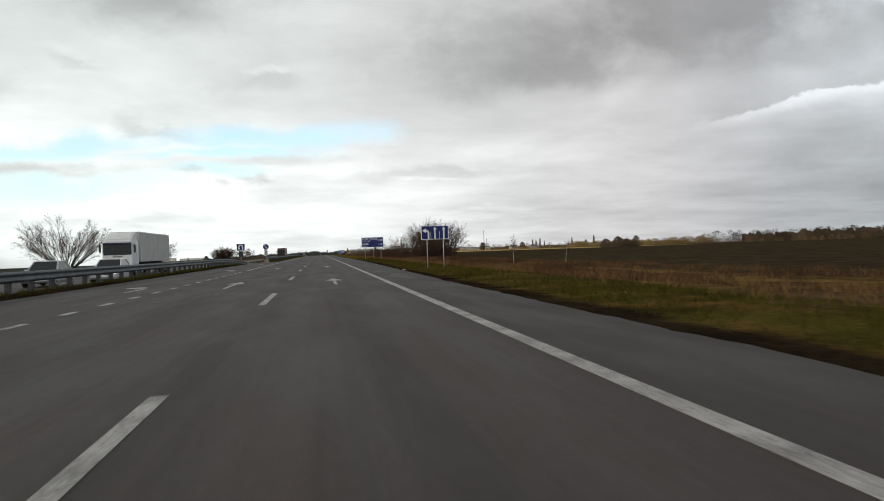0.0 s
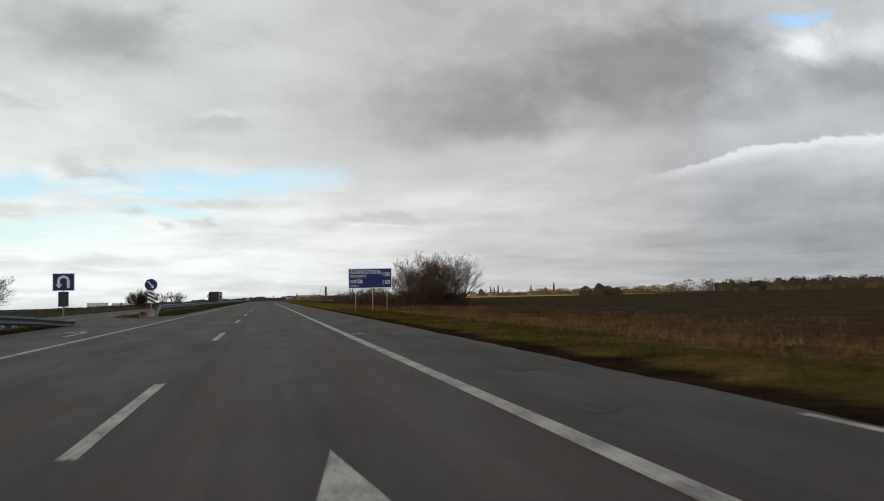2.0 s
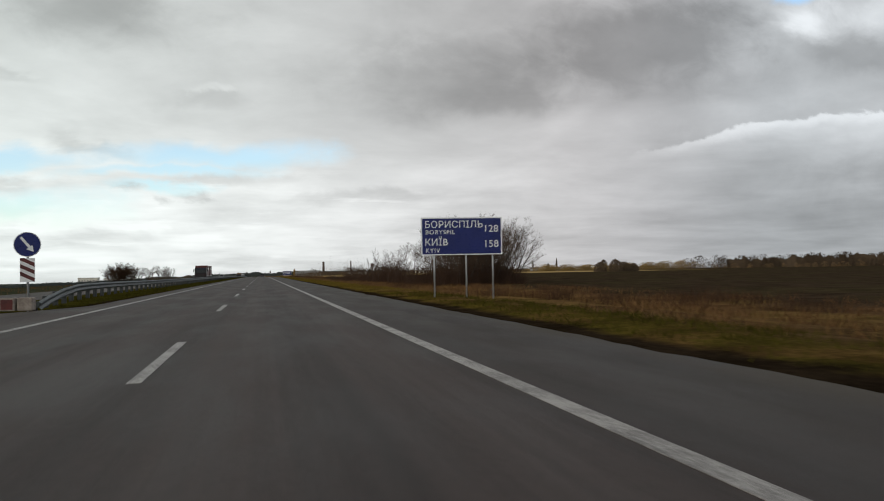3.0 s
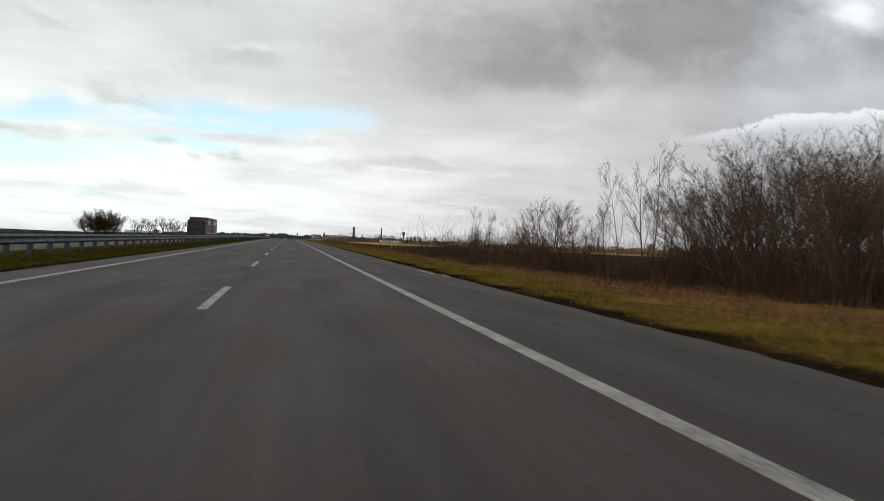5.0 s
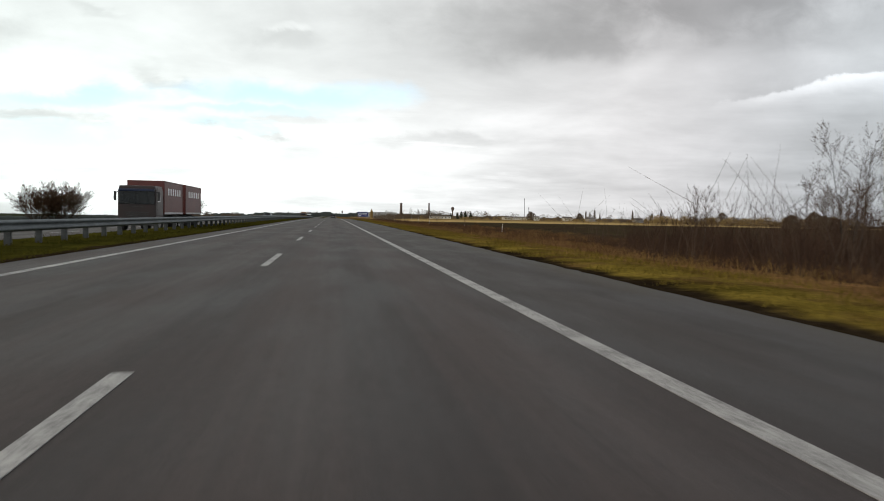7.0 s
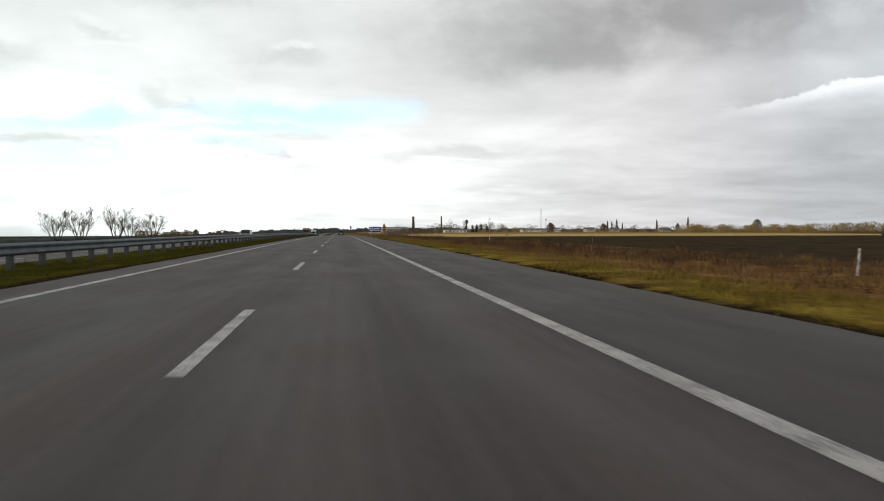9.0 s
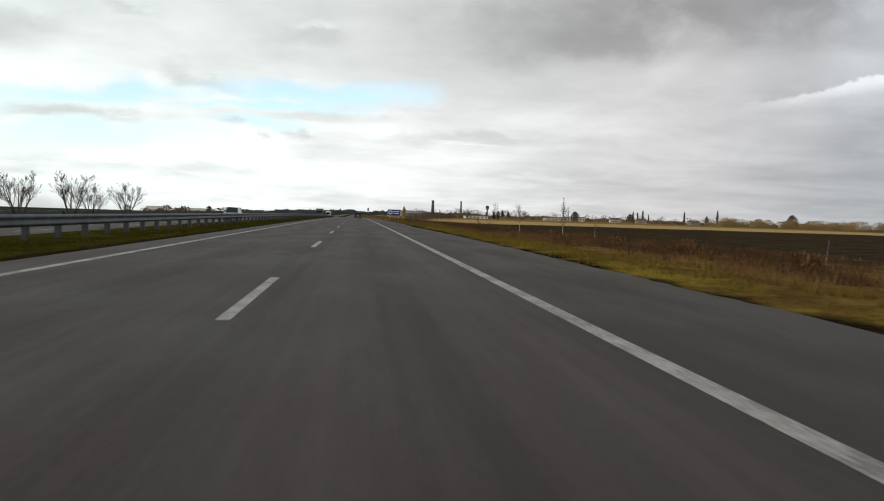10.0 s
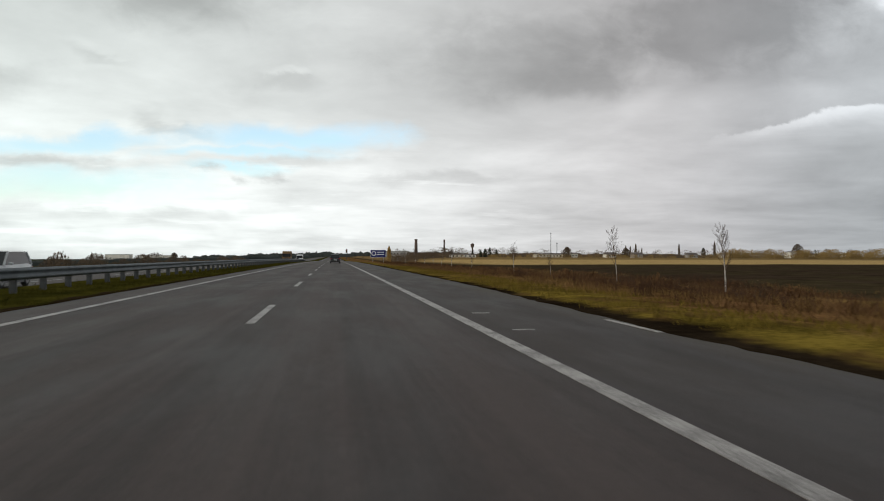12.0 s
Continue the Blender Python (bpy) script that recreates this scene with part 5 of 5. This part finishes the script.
def cargo(root, y0, y1, W, low, top, mat, bars):
    """A closed load body with rails, corner posts and lettering made of plain bars."""
    load = part("cargo_box", block(bmesh.new(), W, y1 - y0, top - low, (0, (y0 + y1) / 2, (top + low) / 2), 0.03), mat, root)
    for s in (-1, 1):
        part("side_rail", block(bmesh.new(), 0.03, y1 - y0 - 0.1, 0.14, (s * (W / 2 + 0.012), (y0 + y1) / 2, low + 0.09), 0.01), SIGN_BACK, load)
        part("roof_rail", block(bmesh.new(), 0.03, y1 - y0 - 0.1, 0.08, (s * (W / 2 + 0.012), (y0 + y1) / 2, top - 0.06), 0.01), TRUCK_WHITE if mat == TARP else mat, load)
        for yy in (y0 + 0.06, y1 - 0.06):
            part("corner_post", block(bmesh.new(), 0.05, 0.10, top - low - 0.05, (s * (W / 2), yy, (top + low) / 2), 0.015), SIGN_BACK if mat == TARP else mat, load)
        for k in range(bars):
            yy = y0 + (y1 - y0) * (0.22 + 0.6 * k / max(bars - 1, 1))
            part("bar", block(bmesh.new(), 0.012, 0.34, 0.5, (s * (W / 2 + 0.004), yy, top - 0.75), 0.003), SIGN_WHITE, load, "plain white bar")
        if mat == TARP:
            for k in range(1, 7):
                part("strap", block(bmesh.new(), 0.012, 0.05, top - low - 0.3, (s * (W / 2 + 0.005), y0 + (y1 - y0) * k / 7, (top + low) / 2), 0.003), TARP, load)
    part("chassis", block(bmesh.new(), W * 0.42, y1 - y0, 0.28, (0, (y0 + y1) / 2, low - 0.16), 0.02), CHASSIS, root)
    part("rear_bumper", block(bmesh.new(), W * 0.92, 0.10, 0.14, (0, y1 - 0.06, 0.52), 0.02), CHASSIS, root)


def truck(name, label, paint, load_mat, W=2.5, H=3.55, top=3.9, parts_=((2.7, 13.4),), axles=(3.4, 9.8, 11.1, 12.4), bars=0, fairing=0.0):
    root = tagged(new(name), label, "truck")
    cab(root, paint, W, H, fairing)
    part("frame", block(bmesh.new(), W * 0.36, 3.4, 0.25, (0, 2.3, 0.85), 0.02), CHASSIS, root)
    for a, b in parts_:
        cargo(root, a, b, W, 1.15, top, load_mat, bars)
    for y in axles:
        for s in (-1, 1):
            wheel(root, s * (W / 2 - 0.18), y, 0.50, 0.34, s)
    return root


white_truck = truck("box_truck", "white lorry with a pale grey tarpaulin trailer on the opposite carriageway", TRUCK_WHITE, TARP, H=3.8, top=3.86, fairing=0.72, parts_=((2.7, 16.0),), axles=(3.4, 12.2, 13.4, 14.6))
white_truck.matrix_world = pose(-15.8, 68.6, -OPPOSITE, 0, 0, 0)
red_truck = truck("box_truck", "dark red lorry and trailer with a black cab and pale bars", CAB_DARK, TRUCK_RED, W=2.5, H=3.1, top=3.55, parts_=((2.5, 9.3), (10.4, 17.6)),
                  axles=(6.6, 7.9, 12.0, 15.2, 16.4), bars=6)
red_truck.matrix_world = pose(-11.7, 263.0, -OPPOSITE, 0, 0, 0)

# oncoming cars
car("car", "silver-grey car behind the guardrail", CAR_SILVER, group="oncoming cars").matrix_world = pose(-14.3, 47.2, -OPPOSITE)
car("car", "white car with lit headlights behind the guardrail", CAR_WHITE, lit=True, group="oncoming cars").matrix_world = pose(-11.9, 51.5, -OPPOSITE)
car("car", "light grey estate car on the opposite carriageway", CAR_SILVER, H=1.62, wagon=True, group="oncoming cars").matrix_world = pose(-13.7, 393.0, -OPPOSITE + dip(393))
car("car", "white car far off on the opposite carriageway", CAR_WHITE, lit=True, group="oncoming cars").matrix_world = pose(-12.2, 655.0, -OPPOSITE + dip(655))
# traffic ahead in the same direction
car("car", "black hatchback driving ahead in the near lane", CAR_DARK, L=4.3, W=1.78, H=1.52, wagon=True).matrix_world = pose(1.75, 487.0, dip(487), 0, 0, 180)
van = truck("box_truck", "dull ochre lorry far off on the opposite carriageway", LEAF, LEAF, H=2.9, top=3.4, parts_=((2.5, 9.0),), axles=(6.6, 7.9))
van.matrix_world = pose(-13.0, 596.0, -OPPOSITE + dip(596))
van = truck("box_truck", "white lorry far off on the opposite carriageway", TRUCK_WHITE, TRUCK_WHITE, H=2.9, top=3.2, parts_=((2.5, 9.0),), axles=(6.6, 7.9))
van.matrix_world = pose(-13.0, 690.0, -OPPOSITE + dip(690))


# ---- the distance ----
def sprays(points, per, mat, name, label, shape=0.30, parent=None, rng_=None, grain=1.0):
    """Far trees as fans of thin twigs and clumps: (x, y, height, width) each."""
    r = rng_ or np.random.default_rng(len(points))
    out = []
    for x, y, h, w in points:
        g = land(x, y) - 0.3
        n = int(per * 4.0)
        k = r.random(n) ** 1.35
        half = w * 0.5 * np.sqrt(np.clip(1 - (np.abs(k - shape) / max(shape, 1 - shape)) ** 2, 0.02, 1))
        a = r.uniform(0, 2 * math.pi, n)
        q = half * np.sqrt(r.random(n))
        c = np.stack([x + q * np.cos(a), y + q * np.sin(a), g + h * k], 1)
        size = grain * (0.08 + h * 0.020 + w * 0.011) * r.uniform(0.3, 1.2, n)
        t = np.zeros((n, 3, 3))
        for j in range(3):
            t[:, j] = c + r.normal(0, 1, (n, 3)) * size[:, None] * np.array([0.55, 0.55, 1.2])
        out.append(t)
    p = np.concatenate(out)
    ob = triangles(name, p, mat, parent)
    return tagged(ob, label, "trees", kind="stuff") if parent is None else ob


def row(points, step_, hmin, hmax, seed, jitter=12.0, wide=0.9):
    """Trees strewn along a line of corners."""
    r = random.Random(seed)
    out = []
    for (x0, y0), (x1, y1) in zip(points, points[1:]):
        d = math.hypot(x1 - x0, y1 - y0)
        for i in range(max(int(d / step_), 1)):
            k = (i + r.random()) / max(int(d / step_), 1)
            h = r.uniform(hmin, hmax) * (0.75 + 0.5 * (0.5 + 0.5 * noise.noise(((x0 + (x1 - x0) * k) * 0.012, (y0 + (y1 - y0) * k) * 0.012, seed))))
            out.append((x0 + (x1 - x0) * k + r.gauss(0, jitter), y0 + (y1 - y0) * k + r.gauss(0, jitter), h, h * wide * r.uniform(0.7, 1.4)))
    return out


def hedge(points, hmin, hmax, seed, half, mat, name, label):
    """The closed lower mass of a far wood: a lumpy ridge along a line of corners."""
    verts, faces, count = [], [], 0
    for (x0, y0), (x1, y1) in zip(points, points[1:]):
        d = math.hypot(x1 - x0, y1 - y0)
        n = max(int(d / 1.4), 1)
        ux, uy = (x1 - x0) / d, (y1 - y0) / d
        for i in range(n + 1):
            x, y = x0 + (x1 - x0) * i / n, y0 + (y1 - y0) * i / n
            k = 0.5 + 0.5 * noise.noise((x * 0.02, y * 0.02, seed)) + 0.45 * noise.noise((x * 0.11, y * 0.11, seed)) + 0.25 * noise.noise((x * 0.5, y * 0.5, seed)) + 0.22 * noise.noise((x * 1.3, y * 1.3, seed))
            h = hmin + (hmax - hmin) * max(k, 0.0)
            for a, b in ((-1.0, -0.15), (-0.75, 0.62), (-0.1, 1.0), (0.6, 0.7), (1.0, -0.15)):
                w = a * half * (1 + 0.4 * noise.noise((x * 0.3, y * 0.3, seed + a)))
                px, py = x - uy * w, y + ux * w
                verts.append((px, py, land(px, py) + h * b * (1 + 0.25 * noise.noise((x * 0.4, y * 0.4, seed + 3 * a)))))
            if i:
                base = count - 5
                faces += [(base + j, base + j + 1, base + j + 6, base + j + 5) for j in range(4)]
            count += 5
    return tagged(raw(name, verts, faces, mat, smooth=True), label, "trees", kind="stuff")


hedge([(452, 758), (560, 690), (720, 560), (900, 380)], 6.5, 14.0, 3, 7, FAR_WOOD, "far_wood_mass", "dense foot of the far brown wood")
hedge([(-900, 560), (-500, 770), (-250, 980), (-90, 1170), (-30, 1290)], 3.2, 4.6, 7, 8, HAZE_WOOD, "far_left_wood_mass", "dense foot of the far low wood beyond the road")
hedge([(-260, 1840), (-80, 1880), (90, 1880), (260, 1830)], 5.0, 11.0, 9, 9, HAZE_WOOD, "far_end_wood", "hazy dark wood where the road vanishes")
hedge([(60, 1165), (200, 1215), (420, 1195), (560, 1095)], 2.2, 5.5, 5, 8, FAR_TREE, "village_wood_mass", "low dark hedges round the far village")
sprays(row([(430, 770), (560, 690), (720, 560), (900, 380)], 2.6, 7, 13, 3, 10, 1.5), 190, FAR_WOOD, "far_wood", "far line of bare brown trees behind the field", 0.08, grain=0.8)
sprays(row([(430, 745), (600, 640), (690, 565)], 7.0, 3, 6, 14, 6, 1.6), 120, LEAF, "far_wood_gold", "dull golden bushes before the far trees", 0.3)
sprays(row([(330, 965), (385, 880), (445, 805)], 2.0, 4.5, 9, 4, 6, 1.8), 190, FAR_GOLD, "far_golden_wood", "far golden-brown trees lit behind the field")
sprays(row([(60, 1150), (200, 1200), (420, 1180), (560, 1080)], 3.0, 5.0, 10.0, 5, 14, 1.5), 120, FAR_TREE, "village_trees", "low dark trees of the far village", 0.15, grain=0.8)
sprays(row([(90, 1050), (300, 1080), (480, 980)], 5.0, 2, 4, 6, 10, 2.5), 110, FAR_GOLD, "village_golden_trees", "low golden bushes before the far village")
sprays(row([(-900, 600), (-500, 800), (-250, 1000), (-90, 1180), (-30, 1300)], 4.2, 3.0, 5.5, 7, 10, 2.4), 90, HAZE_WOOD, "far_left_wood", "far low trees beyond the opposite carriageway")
sprays(row([(30, 690), (45, 790), (75, 900), (95, 1100)], 3.0, 2.0, 4.2, 8, 6, 1.4), 100, FAR_TREE, "far_verge_trees", "bare trees far along the road")
sprays(row([(19, 300), (20, 420), (21, 560), (22, 700)], 5.0, 0.5, 1.1, 9, 1.2, 1.8), 90, WEED, "far_brush", "low brown brush along the verge far ahead")
sprays([(214, 520, 7.5, 9), (207, 526, 6, 9), (222, 524, 6, 9), (230, 528, 5, 8)], 900, FAR_TREE, "field_bush", "bare bush alone in the ploughed field")
sprays(row([(-50, 480), (-52, 560), (-44, 760)], 6.0, 1.5, 3.5, 12, 5, 1.6), 160, FAR_TREE, "far_shrubs", "bare shrubs far along the opposite carriageway")


def slim_tree(name, label, x, y, h, w, mat, per=500, group=""):
    root = thing(name, label, "tree", (0, 0, 0), 0, group)
    g = land(x, y)
    v, f = tubes([((x, y, g - 0.3), (x, y, g + h * 0.9), h * 0.018, h * 0.006)], 6)
    raw("trunk", v, f, BARK, root)
    sprays([(x, y, h, w)], per, mat, "crown", "", 0.35, root, np.random.default_rng(int(abs(x)) + 7))
    return root


for x, y, h in ((361, 1256, 15), (367, 1256, 14), (374, 1256, 17), (431, 1256, 17), (452, 1206, 19), (382, 1256, 12)):
    slim_tree("poplar", "tall narrow leafless poplar near the village", x, y, h, h * 0.16, FAR_TREE, group="poplars")
for x, y, h in ((158, 1156, 8), (163, 1156, 9.5), (168, 1156, 10), (175, 1156, 8.5), (438, 1206, 12), (150, 1160, 7)):
    slim_tree("conifer", "dark green conifer near the village", x, y, h, h * 0.45, CONIFER, group="conifers")
for x, y, h in ((461, 1056, 14), (246, 1130, 11), (303, 1110, 10), (-178, 1256, 10)):
    slim_tree("far_tree", "bare round tree near the village", x, y, h, h * 0.9, FAR_TREE, 900, "village single trees")
slim_tree("poplar", "golden narrow tree beside the road", 26.5, 700, 7.5, 1.9, GOLD, 900, "poplars")


def house(name, label, x, y, L, D, H, wall, roof_h=2.0, turn=0.0, windows=4, group="village houses"):
    """A plain building: walls, gabled roof, windows."""
    root = thing(name, label, "building", (x, y, land(x, y) - 0.2), turn, group)
    part("wall", block(bmesh.new(), L, D, H, (0, 0, H / 2), 0.05), wall, root)
    bm = bmesh.new()
    slab(bm, [(-L / 2 - 0.4, H + 0.01), (L / 2 + 0.4, H + 0.01), (L / 2 + 0.4, H + 0.15), (-L / 2 - 0.4, H + 0.15)], -D / 2 - 0.4, D / 2 + 0.4)
    if roof_h:
        ridge = [bm.verts.new((s * (L / 2 + 0.4), t, z)) for s in (-1, 1) for t, z in ((-D / 2 - 0.4, H + 0.16), (D / 2 + 0.4, H + 0.16), (0, H + roof_h))]
        for f in ((0, 1, 2), (5, 4, 3), (0, 2, 5, 3), (1, 4, 5, 2), (0, 3, 4, 1)):
            bm.faces.new([ridge[i] for i in f])
    part("roof", bm, ROOF, root)
    for i in range(windows):
        xx = L * (-0.5 + (i + 0.5) / windows)
        win = part("window", block(bmesh.new(), min(1.6, L / windows * 0.5), 0.12, 1.4, (xx, -D / 2 - 0.02, H * 0.55), 0.02), SIGN_BACK, root)
        part("pane", block(bmesh.new(), min(1.3, L / windows * 0.4), 0.06, 1.15, (xx, -D / 2 - 0.07, H * 0.55), 0.01), GLASS, win)
    return root


house("long_building", "long low white farm building", 232, 1150, 34, 9, 3.4, WALL_WHITE, 1.4, 8, 9)
house("long_building", "white shed beside the long farm building", 256, 1140, 7, 7, 4.4, WALL_WHITE, 1.2, 4, 2)
house("house", "pale house with a flat front at the field's edge", 443, 1040, 9, 8, 6.0, WALL_WHITE, 0.8, 20, 2)
for x, y, L in ((449, 1106, 14), (504, 1106, 16), (527, 1100, 13), (540, 1090, 10), (418, 1120, 10), (300, 1150, 12), (335, 1160, 11), (395, 1150, 12)):
    house("house", "grey village house with a dark roof", x, y, L, 8, 3.6, WALL_GREY if int(x) % 2 else WALL_WHITE, 2.4, 12, 4)
house("long_building", "long white building behind the birches", 122, 1060, 24, 8, 2.6, WALL_WHITE, 1.0, 4, 6)
house("factory", "pale grey factory halls far across the road", -238, 1256, 26, 14, 9.5, WALL_WHITE, 0, 0, 7, "factory halls")
house("factory", "pale grey factory halls far across the road", -200, 1270, 40, 14, 7.5, WALL_WHITE, 0, 0, 9, "factory halls")
house("factory", "brown flat-roofed block far along the road", 62, 1140, 34, 14, 6.5, WALL_GREY, 0, 0, 10, "far blocks")


def chimney(x, y, h, r, label):
    root = thing("chimney", label, "chimney", (x, y, land(x, y) - 0.2), 0, "far chimneys")
    part("shaft", rod(bmesh.new(), r, h, (0, 0, 0), (0, 0, 0), 14, r * 0.72), BRICK_DARK, root, smooth=True)
    part("rim", rod(bmesh.new(), r * 0.86, 0.8, (0, 0, h - 0.9), (0, 0, 0), 14), BRICK_DARK, root)


chimney(77.5, 1056, 17.0, 1.7, "stout dark brick chimney beyond the road")
chimney(140.6, 1306, 22.0, 1.3, "tall dark brick chimney beyond the road")
chimney(-206, 1256, 9.0, 1.0, "short chimney by the factory")
for x, y, h, lab in ((307.9, 1402, 35.0, "tall thin lattice mast in the village"), (303, 1356, 20.0, "shorter thin mast in the village"), (480, 1056, 9.0, "wooden pole by the houses")):
    mast = thing("mast", lab, "mast", (x, y, land(x, y) - 0.2), 0, "masts")
    part("pole", rod(bmesh.new(), 0.45, h, (0, 0, 0), (0, 0, 0), 8, 0.30), POST_GREY, mast)
    part("head", block(bmesh.new(), 1.4, 1.4, 0.9, (0, 0, h - 1.2), 0.1), POST_GREY, mast)
tower = thing("water_tower", "small dark water tower on a slim shaft", "water tower", (167.6, 1256, land(167.6, 1256)))
part("shaft", rod(bmesh.new(), 0.9, 12.0, (0, 0, -0.2), (0, 0, 0), 12), BRICK_DARK, tower)
part("tank", rod(bmesh.new(), 1.9, 4.0, (0, 0, 11.5), (0, 0, 0), 16, 2.3), BRICK_DARK, tower)
part("cap", rod(bmesh.new(), 2.4, 1.2, (0, 0, 15.4), (0, 0, 0), 16, 0.3), ROOF, tower)

far_sign = thing("junction_sign", "large blue junction sign with a white circle on two posts", "road sign", (19.8, 670.0, land(19.8, 670)), -2)
z = 0.4 - land(19.8, 670) + 1.0
board(far_sign, 6.3, 3.1, z, 0.08)
legs(far_sign, (-2.2, 2.2), z + 1.2, -0.6, 0.09, 0.12)
part("circle", rod(bmesh.new(), 0.95, 0.01, (-1.8, -0.014, z + 0.1), (90, 0, 0), 32), SIGN_WHITE, far_sign)
part("circle_core", rod(bmesh.new(), 0.62, 0.01, (-1.8, -0.022, z + 0.1), (90, 0, 0), 32), SIGN_BLUE, far_sign)
for k in range(2):
    flat(far_sign, "bar", [(-0.4, z + 0.45 - 0.9 * k), (2.4, z + 0.45 - 0.9 * k), (2.4, z + 0.75 - 0.9 * k), (-0.4, z + 0.75 - 0.9 * k)], y=-0.018)
signal = thing("traffic_light", "traffic light on a pole far ahead beside the road", "traffic light", (8.6, 770.0, land(8.6, 770)))
part("pole", rod(bmesh.new(), 0.10, 5.2, (0, 0, -0.3), (0, 0, 0), 10), POST_GREY, signal)
head = part("housing", block(bmesh.new(), 0.9, 0.5, 1.9, (0, -0.2, 5.0), 0.08), BLACK, signal)
for k, m in enumerate((LEAF, GOLD, TAIL)):
    part("lens", rod(bmesh.new(), 0.22, 0.05, (0, -0.44, 4.4 + 0.6 * k), (90, 0, 0), 16), m, head)
